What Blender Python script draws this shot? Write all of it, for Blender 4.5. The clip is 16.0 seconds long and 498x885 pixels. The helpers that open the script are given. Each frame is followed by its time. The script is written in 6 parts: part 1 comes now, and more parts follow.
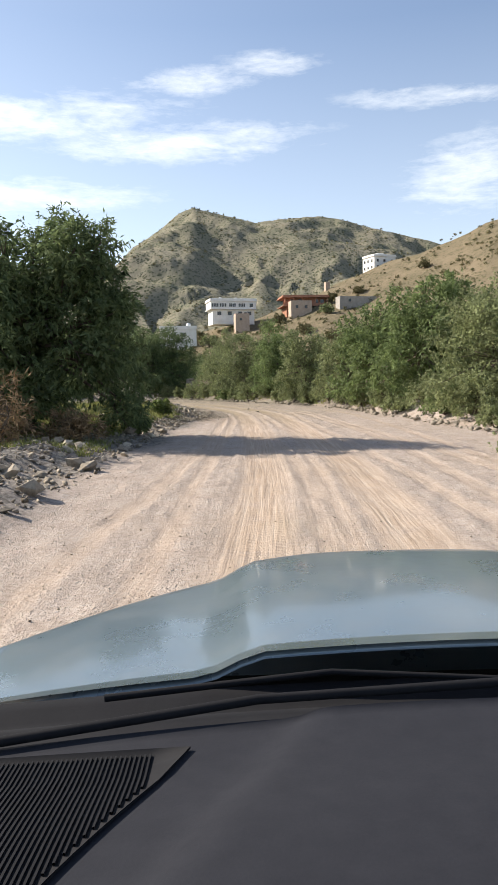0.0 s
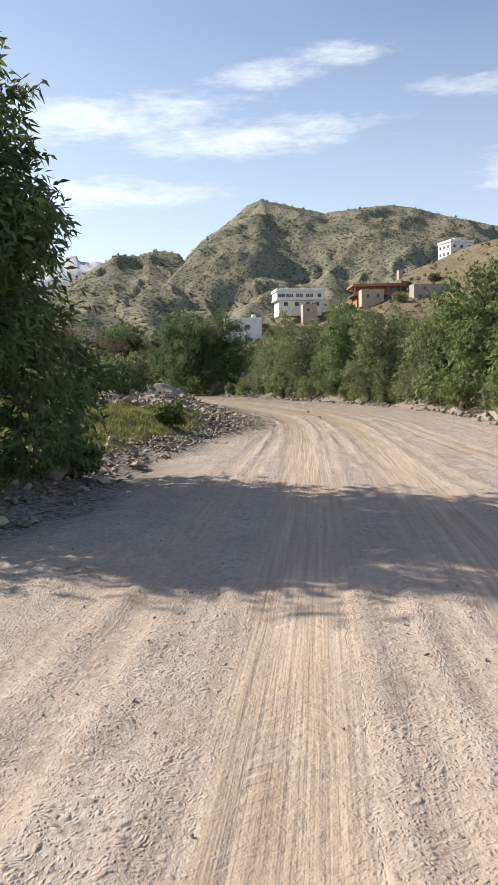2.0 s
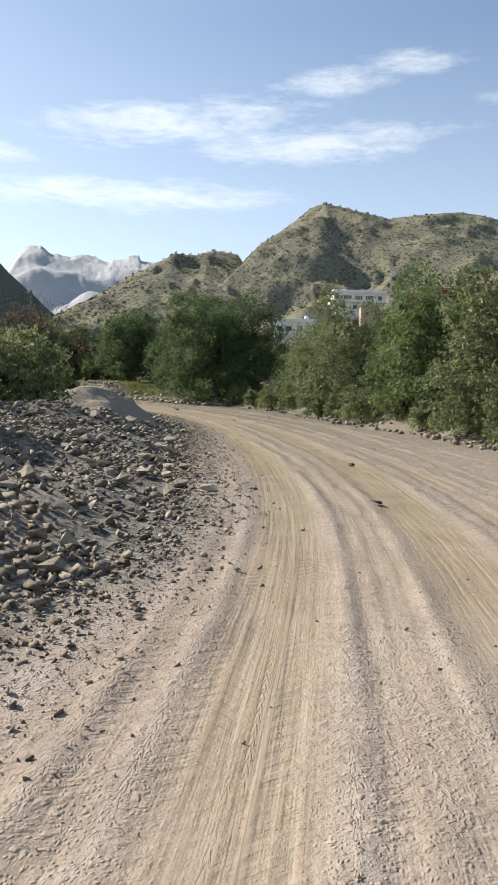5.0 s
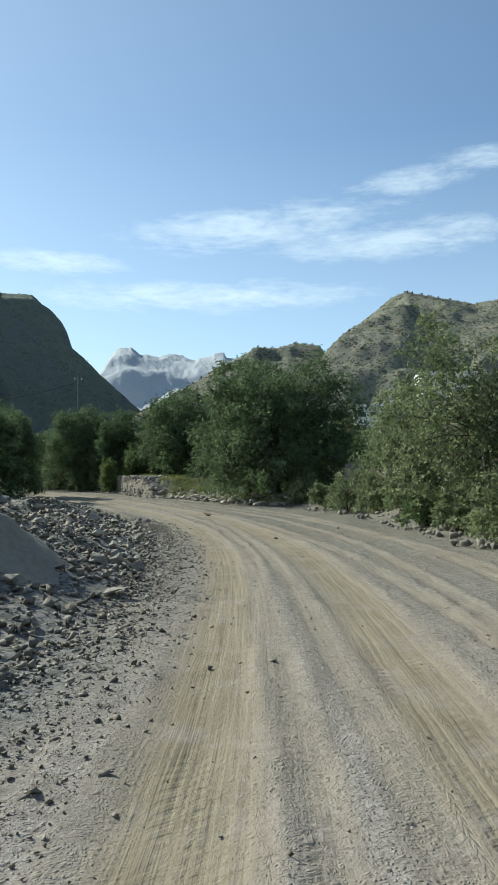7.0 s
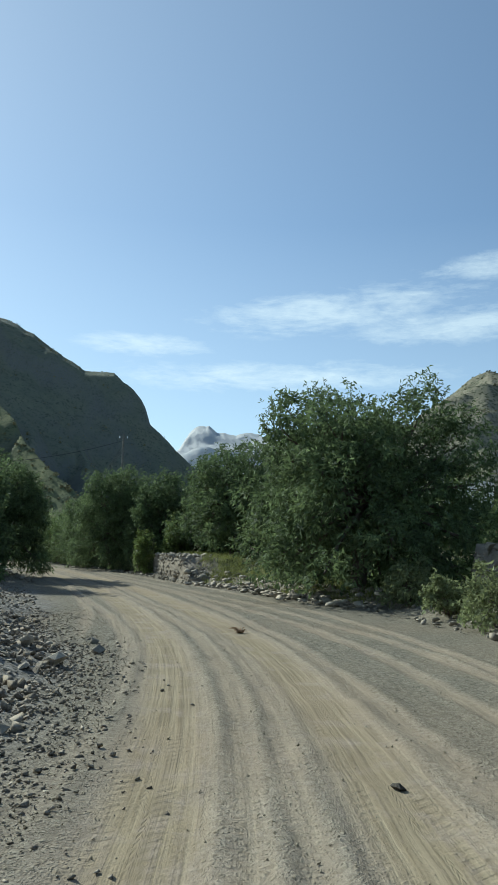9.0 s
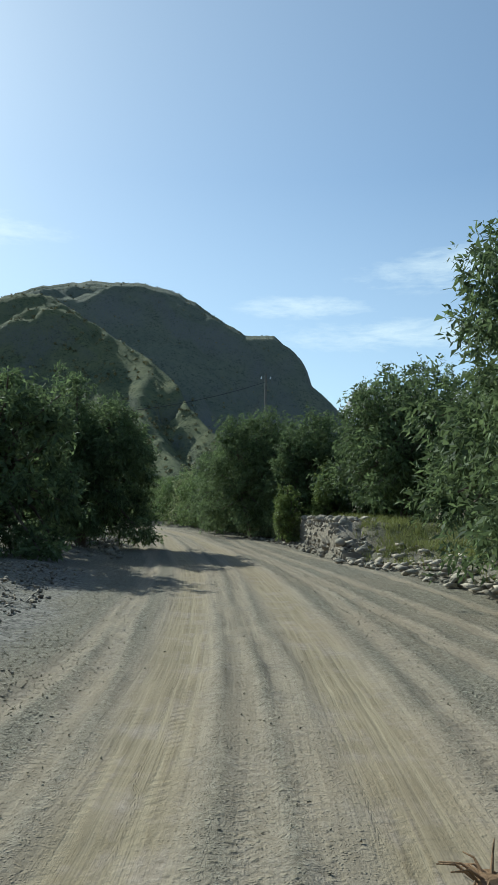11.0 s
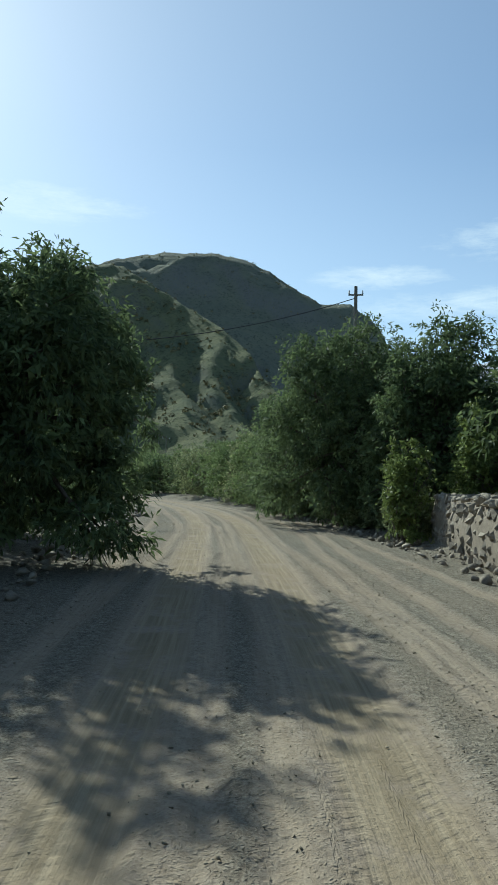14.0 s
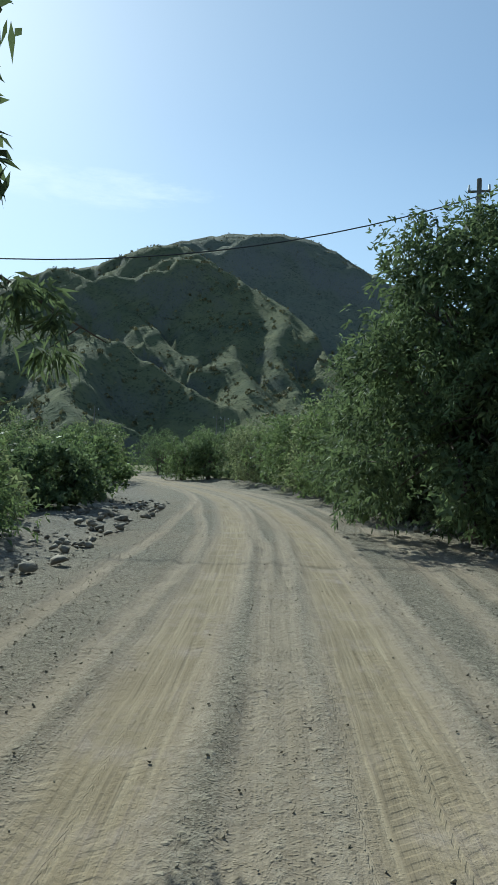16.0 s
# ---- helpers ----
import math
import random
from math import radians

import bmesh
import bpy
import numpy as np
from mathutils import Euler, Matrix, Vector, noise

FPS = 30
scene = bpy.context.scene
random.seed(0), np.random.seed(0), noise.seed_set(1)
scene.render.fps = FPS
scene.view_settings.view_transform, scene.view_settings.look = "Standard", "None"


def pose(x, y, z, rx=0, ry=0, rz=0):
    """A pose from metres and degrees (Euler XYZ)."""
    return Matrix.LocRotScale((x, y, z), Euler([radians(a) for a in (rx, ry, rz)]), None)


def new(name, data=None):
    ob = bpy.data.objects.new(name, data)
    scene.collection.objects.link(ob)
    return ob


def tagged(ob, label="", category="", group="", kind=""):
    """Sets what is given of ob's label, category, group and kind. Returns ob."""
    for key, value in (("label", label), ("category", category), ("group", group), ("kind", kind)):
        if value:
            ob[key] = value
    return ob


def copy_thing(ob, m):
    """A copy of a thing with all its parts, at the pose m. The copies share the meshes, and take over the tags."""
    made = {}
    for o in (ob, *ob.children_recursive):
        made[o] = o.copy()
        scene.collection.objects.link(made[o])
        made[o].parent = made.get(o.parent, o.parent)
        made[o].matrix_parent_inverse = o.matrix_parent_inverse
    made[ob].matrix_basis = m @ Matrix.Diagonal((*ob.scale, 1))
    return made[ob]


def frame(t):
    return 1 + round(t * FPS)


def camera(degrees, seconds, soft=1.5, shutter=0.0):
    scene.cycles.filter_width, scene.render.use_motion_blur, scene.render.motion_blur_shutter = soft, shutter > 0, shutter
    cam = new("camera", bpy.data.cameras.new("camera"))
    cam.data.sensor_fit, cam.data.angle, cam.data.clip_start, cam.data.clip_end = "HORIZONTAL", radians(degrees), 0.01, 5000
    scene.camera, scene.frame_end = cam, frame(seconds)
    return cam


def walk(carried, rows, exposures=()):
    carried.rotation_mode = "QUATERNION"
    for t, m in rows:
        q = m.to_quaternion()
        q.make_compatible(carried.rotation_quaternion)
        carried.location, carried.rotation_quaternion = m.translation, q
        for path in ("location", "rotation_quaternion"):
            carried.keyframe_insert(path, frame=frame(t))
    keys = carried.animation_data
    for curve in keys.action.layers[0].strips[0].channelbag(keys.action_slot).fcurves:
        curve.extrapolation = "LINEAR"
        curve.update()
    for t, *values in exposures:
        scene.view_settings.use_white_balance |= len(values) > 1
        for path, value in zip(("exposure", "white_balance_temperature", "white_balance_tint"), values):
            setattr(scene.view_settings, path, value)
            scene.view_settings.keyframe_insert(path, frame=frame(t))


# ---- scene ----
cam = camera(37.24, 16.0, soft=1.1)
PATH = [
    (0.0, pose(-0.000, -0.000, 1.599, 85.301, 1.084, -0.000)),
    (0.5, pose(0.221, 2.664, 1.595, 84.600, 0.847, 2.303)),
    (1.0, pose(0.376, 5.338, 1.597, 84.612, 0.925, 3.462)),
    (1.5, pose(0.435, 7.945, 1.595, 84.739, 1.015, 4.385)),
    (2.0, pose(0.396, 10.762, 1.587, 84.952, 1.342, 5.306)),
    (2.5, pose(0.419, 13.755, 1.595, 85.146, 1.567, 5.736)),
    (3.0, pose(0.432, 16.930, 1.619, 85.158, 1.124, 5.609)),
    (5.5, pose(0.224, 31.733, 1.601, 85.436, -1.988, 11.475)),
    (6.0, pose(-0.024, 35.052, 1.600, 85.503, -1.560, 14.050)),
    (6.5, pose(-0.425, 38.378, 1.588, 86.478, -0.576, 15.453)),
    (7.0, pose(-0.989, 41.730, 1.607, 92.354, 0.133, 16.233)),
    (7.5, pose(-1.657, 44.927, 1.617, 97.794, 0.823, 16.483)),
    (8.0, pose(-2.457, 48.005, 1.599, 99.671, 1.013, 17.672)),
    (8.5, pose(-3.363, 51.048, 1.589, 99.777, -0.437, 19.571)),
    (9.0, pose(-4.459, 54.084, 1.598, 98.440, -1.558, 21.946)),
    (9.5, pose(-5.654, 57.091, 1.604, 96.653, -1.740, 24.375)),
    (10.0, pose(-6.884, 59.997, 1.618, 96.427, -2.178, 32.844)),
    (12.5, pose(-13.482, 71.173, 1.592, 94.190, -0.422, 35.880)),
    (13.0, pose(-15.269, 73.540, 1.590, 93.975, -0.741, 38.021)),
    (13.5, pose(-17.107, 75.915, 1.595, 93.570, -0.897, 39.940)),
    (14.0, pose(-18.900, 78.096, 1.602, 93.051, -1.221, 40.600)),
    (14.5, pose(-20.694, 80.251, 1.609, 92.627, -1.299, 41.326)),
    (15.0, pose(-22.566, 82.414, 1.589, 92.103, -1.422, 42.211)),
    (15.5, pose(-24.477, 84.531, 1.593, 91.748, -1.658, 44.560)),
    (16.0, pose(-26.479, 86.650, 1.590, 91.701, -1.755, 45.571)),
]
EXPOSURES = [(0, 0.85, 6700, 11), (3, 0.68, 6700, 11), (5.5, 0.58, 6350, 7), (7, 0.38, 5700, -3), (9, 0.27, 5700, -5), (12.5, 0.24, 5700, -5), (16, 0.22, 5550, -6)]
walk(cam, PATH, EXPOSURES)

# ---- light ----
SUN_AZ, SUN_EL = 70.0, 33.0          # degrees left of +y, degrees up
sun_dir = Vector((-math.sin(radians(SUN_AZ)) * math.cos(radians(SUN_EL)),
                  math.cos(radians(SUN_AZ)) * math.cos(radians(SUN_EL)), math.sin(radians(SUN_EL))))
sun = new("sun", bpy.data.lights.new("sun", "SUN"))
sun.data.energy, sun.data.angle, sun.data.color = 5.0, radians(0.53), (1.0, 0.93, 0.82)
sun.rotation_mode = "QUATERNION"
sun.rotation_quaternion = sun_dir.to_track_quat("Z", "Y")

world = bpy.data.worlds.new("sky")
scene.world = world
world.use_nodes = True


class Nodes:
    """Short way to write a node tree."""

    def __init__(self, tree):
        self.t = tree
        tree.nodes.clear()

    def n(self, kind, **props):
        node = self.t.nodes.new(kind)
        ins = props.pop("ins", {})
        for k, v in props.items():
            setattr(node, k, v)
        for k, v in ins.items():
            self.put(node, k, v)
        return node

    def put(self, node, k, v):
        sock = node.inputs[k]
        if isinstance(v, bpy.types.NodeSocket):
            self.t.links.new(v, sock)
        elif isinstance(v, bpy.types.Node):
            self.t.links.new(v.outputs[0], sock)
        else:
            sock.default_value = v

    def math(self, op, a, b=0.0, clamp=False):
        return self.n("ShaderNodeMath", operation=op, use_clamp=clamp, ins={0: a, 1: b}).outputs[0]

    def noise(self, vec, scale, detail=4.0, rough=0.55, dist=0.0):
        return self.n("ShaderNodeTexNoise", ins={"Vector": vec, "Scale": scale, "Detail": detail,
                                                  "Roughness": rough, "Distortion": dist}).outputs[0]

    def ramp(self, fac, stops):
        r = self.n("ShaderNodeValToRGB", ins={0: fac})
        el = r.color_ramp.elements
        while len(el) < len(stops):
            el.new(0.5)
        for e, (p, c) in zip(el, stops):
            e.position = p
            e.color = (*c, 1) if len(c) == 3 else (c[0], c[0], c[0], 1)
        return r.outputs[0]

    def step(self, val, lo, hi):
        return self.n("ShaderNodeMapRange", clamp=True, ins={0: val, 1: lo, 2: hi}).outputs[0]

    def mix(self, fac, a, b):
        m = self.n("ShaderNodeMix", data_type="RGBA")
        for k, v in ((0, fac), (6, a), (7, b)):
            if isinstance(v, tuple) and len(v) == 3:
                v = (*v, 1)
            self.put(m, k, v)
        return m.outputs[2]

    def attr(self, name):
        return self.n("ShaderNodeAttribute", attribute_name=name).outputs["Fac"]

    def bump(self, h, strength, distance):
        return self.n("ShaderNodeBump", ins={"Height": h, "Strength": strength, "Distance": distance}).outputs[0]

    def principled(self, **ins):
        b = self.n("ShaderNodeBsdfPrincipled")
        for k, v in ins.items():
            if isinstance(v, tuple) and len(v) == 3:
                v = (*v, 1)
            self.put(b, k.replace("_", " "), v)
        out = self.n("ShaderNodeOutputMaterial")
        self.t.links.new(b.outputs[0], out.inputs[0])
        return b


def material(name):
    m = bpy.data.materials.new(name)
    m.use_nodes = True
    return m, Nodes(m.node_tree)


# sky with thin streaky clouds low over the hills, each bank at its bearing (degrees left of +y) and height
N = Nodes(world.node_tree)
sky = N.n("ShaderNodeTexSky", sky_type="NISHITA", sun_disc=False, sun_elevation=radians(SUN_EL),
          sun_rotation=radians(-SUN_AZ), altitude=1500.0, air_density=1.1, dust_density=1.2, ozone_density=2.2)
coord = N.n("ShaderNodeTexCoord").outputs["Generated"]
sep = N.n("ShaderNodeSeparateXYZ", ins={0: coord})
bearing = N.math("MULTIPLY", N.math("ARCTAN2", N.math("MULTIPLY", sep.outputs[0], -1.0), sep.outputs[1]), 57.2958)
height = N.math("MULTIPLY", N.math("ARCSINE", sep.outputs[2]), 57.2958)
flat = N.n("ShaderNodeCombineXYZ", ins={0: N.math("MULTIPLY", bearing, 0.11), 1: N.math("MULTIPLY", height, 0.42), 2: 0.0}).outputs[0]
wisps, lumps = N.noise(flat, 1.6, 8.0, 0.62, 0.5), N.noise(flat, 6.5, 6.0, 0.65, 0.3)
banks = -5.0
for a0, e0, wide, tall, tilt in ((15.5, 18.6, 10.5, 1.5, -0.09), (5.0, 17.3, 9.5, 1.35, -0.05), (20.0, 13.5, 12.5, 1.15, -0.02), (-17.0, 14.5, 5.0, 2.4, -0.1), (3.5, 21.4, 5.0, 0.9, -0.05), (-2.0, 22.3, 3.5, 0.8, 0.0),
                                 (-13.5, 19.6, 5.5, 0.7, 0.05), (31.0, 15.6, 5.0, 0.8, 0.0), (60.0, 20.0, 9.0, 1.3, 0.0), (-45.0, 17.0, 14.0, 2.0, 0.0), (-110.0, 22.0, 30.0, 4.0, 0.0), (150.0, 20.0, 25.0, 3.0, 0.0)):
    da = N.math("SUBTRACT", bearing, a0)
    de = N.math("SUBTRACT", N.math("SUBTRACT", height, e0), N.math("MULTIPLY", da, tilt))
    d2 = N.math("ADD", N.math("POWER", N.math("ABSOLUTE", N.math("DIVIDE", da, wide)), 2.0), N.math("POWER", N.math("ABSOLUTE", N.math("DIVIDE", de, tall)), 2.0))
    banks = N.math("MAXIMUM", banks, N.math("SUBTRACT", 1.0, d2))
ragged = N.math("ADD", N.math("MULTIPLY", N.math("SUBTRACT", wisps, 0.5), 4.2), N.math("MULTIPLY", N.math("SUBTRACT", lumps, 0.5), 2.4))
cloud = N.step(N.math("ADD", N.math("MULTIPLY", banks, 1.0), ragged), -0.35, 1.6)
cloud = N.math("MULTIPLY", cloud, N.step(banks, -1.6, 0.5))
bright = N.n("ShaderNodeVectorMath", operation="SCALE", ins={0: (8.2, 8.5, 8.5), "Scale": 1.0}).outputs[0]
toward = N.n("ShaderNodeVectorMath", operation="DOT_PRODUCT", ins={0: coord, 1: tuple(sun_dir)}).outputs["Value"]
glare = N.math("POWER", N.math("MAXIMUM", toward, 0.0), 3.0)
haze = N.math("ADD", N.math("ADD", 0.05, N.math("MULTIPLY", glare, 0.22)), N.math("MULTIPLY", N.step(sep.outputs[2], 0.42, 0.0), 0.34))
both = N.mix(N.math("ADD", N.math("MULTIPLY", cloud, 0.42), haze), sky.outputs[0], bright)
bg = N.n("ShaderNodeBackground", ins={"Color": both, "Strength": 0.10})
N.t.links.new(bg.outputs[0], N.n("ShaderNodeOutputWorld").inputs[0])

# ---- materials ----


def leaf_material(name, dark, light, rough=0.5, trans=0.25):
    m, N = material(name)
    rnd = N.n("ShaderNodeNewGeometry").outputs["Random Per Island"]
    pos = N.n("ShaderNodeTexCoord").outputs["Object"]
    patch = N.step(N.noise(pos, 1.1, 3.0, 0.6), 0.22, 0.62)
    f = N.math("ADD", N.math("MULTIPLY", rnd, 0.5), N.math("MULTIPLY", patch, 0.5))
    col = N.ramp(f, [(0.15, dark), (0.78, light), (1.0, tuple(min(1, c * 1.5) for c in light))])
    b = N.principled(Base_Color=col, Roughness=rough, Specular_IOR_Level=0.2)
    tr = N.n("ShaderNodeBsdfTranslucent", ins={"Color": col})
    mx = N.n("ShaderNodeMixShader", ins={0: trans, 1: b.outputs[0], 2: tr.outputs[0]})
    out = [n for n in N.t.nodes if n.type == "OUTPUT_MATERIAL"][0]
    N.t.links.new(mx.outputs[0], out.inputs[0])
    return m


def simple(name, a, b, scale=3.0, rough=0.85, bump=0.3, dist=0.02, metal=0.0, obj=False):
    """Mottled surface: two colours, fine grain and relief; obj varies it from piece to piece."""
    m, N = material(name)
    pos = N.n("ShaderNodeTexCoord").outputs["Object"]
    big, fine = N.noise(pos, scale, 4.0), N.noise(pos, scale * 9, 6.0, 0.65)
    f = N.math("ADD", N.math("MULTIPLY", big, 0.7), N.math("MULTIPLY", fine, 0.5))
    if obj:
        r = N.n("ShaderNodeObjectInfo").outputs["Random"]
        isl = N.n("ShaderNodeNewGeometry").outputs["Random Per Island"]
        f = N.math("ADD", f, N.math("MULTIPLY", N.math("SUBTRACT", N.math("ADD", r, isl), 1.0), 0.32))
    col = N.ramp(f, [(0.3, a), (0.85, b)])
    N.principled(Base_Color=col, Roughness=rough, Metallic=metal, Specular_IOR_Level=0.15 if rough > 0.79 else 0.5,
                 Normal=N.bump(N.math("ADD", big, fine), bump, dist))
    return m


def ground_material():
    m, N = material("wadi_ground")
    pos = N.n("ShaderNodeTexCoord").outputs["Object"]
    u, s = N.attr("u"), N.attr("s")
    rocky, grassy, track = N.attr("rocky"), N.attr("grassy"), N.attr("track")
    big = N.noise(pos, 0.22, 3.0)
    mid = N.noise(pos, 1.7, 4.0, 0.6)
    fine = N.noise(pos, 14.0, 5.0, 0.7)
    grit = N.noise(pos, 55.0, 3.0, 0.7)
    warped = N.n("ShaderNodeVectorMath", operation="ADD", ins={0: pos, 1: N.n("ShaderNodeVectorMath", operation="SCALE", ins={
        0: N.n("ShaderNodeTexNoise", ins={"Vector": pos, "Scale": 6.0}).outputs[1], "Scale": 0.12}).outputs[0]}).outputs[0]
    v1 = N.n("ShaderNodeTexVoronoi", ins={"Vector": warped, "Scale": 17.0})
    v2 = N.n("ShaderNodeTexVoronoi", ins={"Vector": warped, "Scale": 42.0})
    peb1 = N.math("MULTIPLY", N.step(v1.outputs[0], 0.42, 0.1), N.step(N.n("ShaderNodeSeparateColor", ins={0: v1.outputs[1]}).outputs[0], 0.45, 0.6))
    peb2 = N.math("MULTIPLY", N.step(v2.outputs[0], 0.45, 0.12), N.step(N.n("ShaderNodeSeparateColor", ins={0: v2.outputs[1]}).outputs[0], 0.2, 0.4))
    tone1 = N.n("ShaderNodeSeparateColor", ins={0: v1.outputs[1]}).outputs[1]
    tone2 = N.n("ShaderNodeSeparateColor", ins={0: v2.outputs[1]}).outputs[1]
    along = N.n("ShaderNodeCombineXYZ", ins={0: N.math("MULTIPLY", s, 0.35), 1: N.math("MULTIPLY", u, 16.0), 2: 0.0}).outputs[0]
    lines = N.noise(along, 1.0, 3.0, 0.65)
    tyre = N.attr("tyre")
    off = N.math("ABSOLUTE", tyre)
    bars = N.math("SINE", N.math("ADD", N.math("MULTIPLY", s, 52.0), N.math("MULTIPLY", off, 38.0)))
    tread = N.math("MULTIPLY", N.step(bars, -0.25, 0.45), N.math("MULTIPLY", N.step(off, 0.125, 0.105), N.step(N.noise(pos, 0.9, 3.0, 0.6), 0.42, 0.58)))
    sand = N.ramp(N.math("ADD", N.math("MULTIPLY", fine, 0.65), N.math("MULTIPLY", mid, 0.35)),
                  [(0.34, (0.252, 0.203, 0.168)), (0.5, (0.392, 0.326, 0.279)), (0.66, (0.476, 0.410, 0.362))])
    stone1 = N.ramp(tone1, [(0.0, (0.210, 0.179, 0.157)), (0.6, (0.336, 0.294, 0.258)), (1.0, (0.462, 0.417, 0.376))])
    stone2 = N.ramp(tone2, [(0.0, (0.210, 0.179, 0.149)), (0.6, (0.329, 0.284, 0.243)), (1.0, (0.441, 0.393, 0.347))])
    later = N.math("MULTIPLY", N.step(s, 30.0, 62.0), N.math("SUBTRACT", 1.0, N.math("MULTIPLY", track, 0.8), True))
    clean = N.math("SUBTRACT", 1.0, track, True)
    loose = N.math("MULTIPLY", clean, N.step(mid, 0.25, 0.5))
    base = N.mix(N.math("MULTIPLY", peb2, N.math("ADD", N.math("MULTIPLY", loose, 0.75), 0.15)), sand, stone2)
    base = N.mix(N.math("MULTIPLY", peb1, loose), base, stone1)
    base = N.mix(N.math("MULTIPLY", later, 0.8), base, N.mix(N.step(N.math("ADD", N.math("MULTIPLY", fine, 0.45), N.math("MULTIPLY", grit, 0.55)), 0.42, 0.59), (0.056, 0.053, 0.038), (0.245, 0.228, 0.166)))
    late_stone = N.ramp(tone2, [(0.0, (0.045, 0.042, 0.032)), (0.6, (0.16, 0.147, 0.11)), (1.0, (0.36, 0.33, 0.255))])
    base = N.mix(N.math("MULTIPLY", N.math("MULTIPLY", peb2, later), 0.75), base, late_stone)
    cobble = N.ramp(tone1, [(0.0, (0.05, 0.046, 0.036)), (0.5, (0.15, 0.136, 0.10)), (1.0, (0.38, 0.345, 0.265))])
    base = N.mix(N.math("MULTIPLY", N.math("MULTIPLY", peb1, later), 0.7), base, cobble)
    dust = N.ramp(N.math("ADD", N.math("MULTIPLY", lines, 0.75), N.math("MULTIPLY", fine, 0.25)),
                  [(0.32, (0.293, 0.215, 0.156)), (0.5, (0.405, 0.315, 0.243)), (0.66, (0.475, 0.389, 0.316))])
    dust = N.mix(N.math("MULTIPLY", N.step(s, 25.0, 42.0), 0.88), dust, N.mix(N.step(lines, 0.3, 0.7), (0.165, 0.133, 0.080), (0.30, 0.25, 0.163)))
    col = N.mix(N.math("MULTIPLY", track, N.step(N.math("ADD", mid, N.math("MULTIPLY", lines, 0.5)), 0.4, 0.75)), base, dust)
    wide = N.n("ShaderNodeCombineXYZ", ins={0: N.math("MULTIPLY", s, 0.10), 1: N.math("MULTIPLY", u, 4.2), 2: 0.0}).outputs[0]
    groove = N.math("MULTIPLY", N.step(N.noise(wide, 1.0, 3.0, 0.6, 0.5), 0.50, 0.36), N.math("MULTIPLY", N.attr("bed"), N.step(N.math("ADD", N.math("MULTIPLY", mid, 0.5), N.math("MULTIPLY", fine, 0.5)), 0.38, 0.58)))
    col = N.mix(N.math("MULTIPLY", groove, N.n("ShaderNodeMapRange", clamp=True, ins={0: s, 1: 20.0, 2: 40.0, 3: 0.18, 4: 0.4}).outputs[0]), col, N.mix(fine, (0.10, 0.08, 0.055), (0.21, 0.17, 0.12)))
    col = N.mix(N.math("MULTIPLY", N.step(big, 0.45, 0.68), 0.22), col, (0.28, 0.21, 0.145))
    grey = N.ramp(N.math("ADD", N.math("MULTIPLY", fine, 0.5), N.math("MULTIPLY", tone1, 0.5)), [(0.25, (0.085, 0.08, 0.07)), (0.75, (0.29, 0.265, 0.235))])
    col = N.mix(N.math("MULTIPLY", rocky, N.step(mid, 0.2, 0.5)), col, grey)
    green = N.ramp(N.math("ADD", N.math("MULTIPLY", fine, 0.6), N.math("MULTIPLY", mid, 0.4)),
                   [(0.32, (0.05, 0.055, 0.02)), (0.55, (0.14, 0.145, 0.05)), (0.75, (0.27, 0.22, 0.10))])
    col = N.mix(N.math("MULTIPLY", grassy, N.step(mid, 0.15, 0.5)), col, green)
    rough = N.math("ADD", N.math("ADD", N.math("MULTIPLY", fine, 0.65), N.math("MULTIPLY", N.math("MULTIPLY", grit, clean), 0.6)), N.math("MULTIPLY", N.math("ADD", N.math("MULTIPLY", peb1, 0.5), N.math("MULTIPLY", peb2, 0.4)), N.math("ADD", loose, 0.12)))
    rough = N.math("ADD", rough, N.math("ADD", N.math("MULTIPLY", lines, N.math("MULTIPLY", track, 0.6)), N.math("MULTIPLY", tread, 0.13)))
    rough = N.math("ADD", rough, N.math("SUBTRACT", N.math("MULTIPLY", mid, 0.3), N.math("MULTIPLY", groove, 0.22)))
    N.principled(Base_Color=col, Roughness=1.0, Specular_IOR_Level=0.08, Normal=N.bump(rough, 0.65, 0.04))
    return m


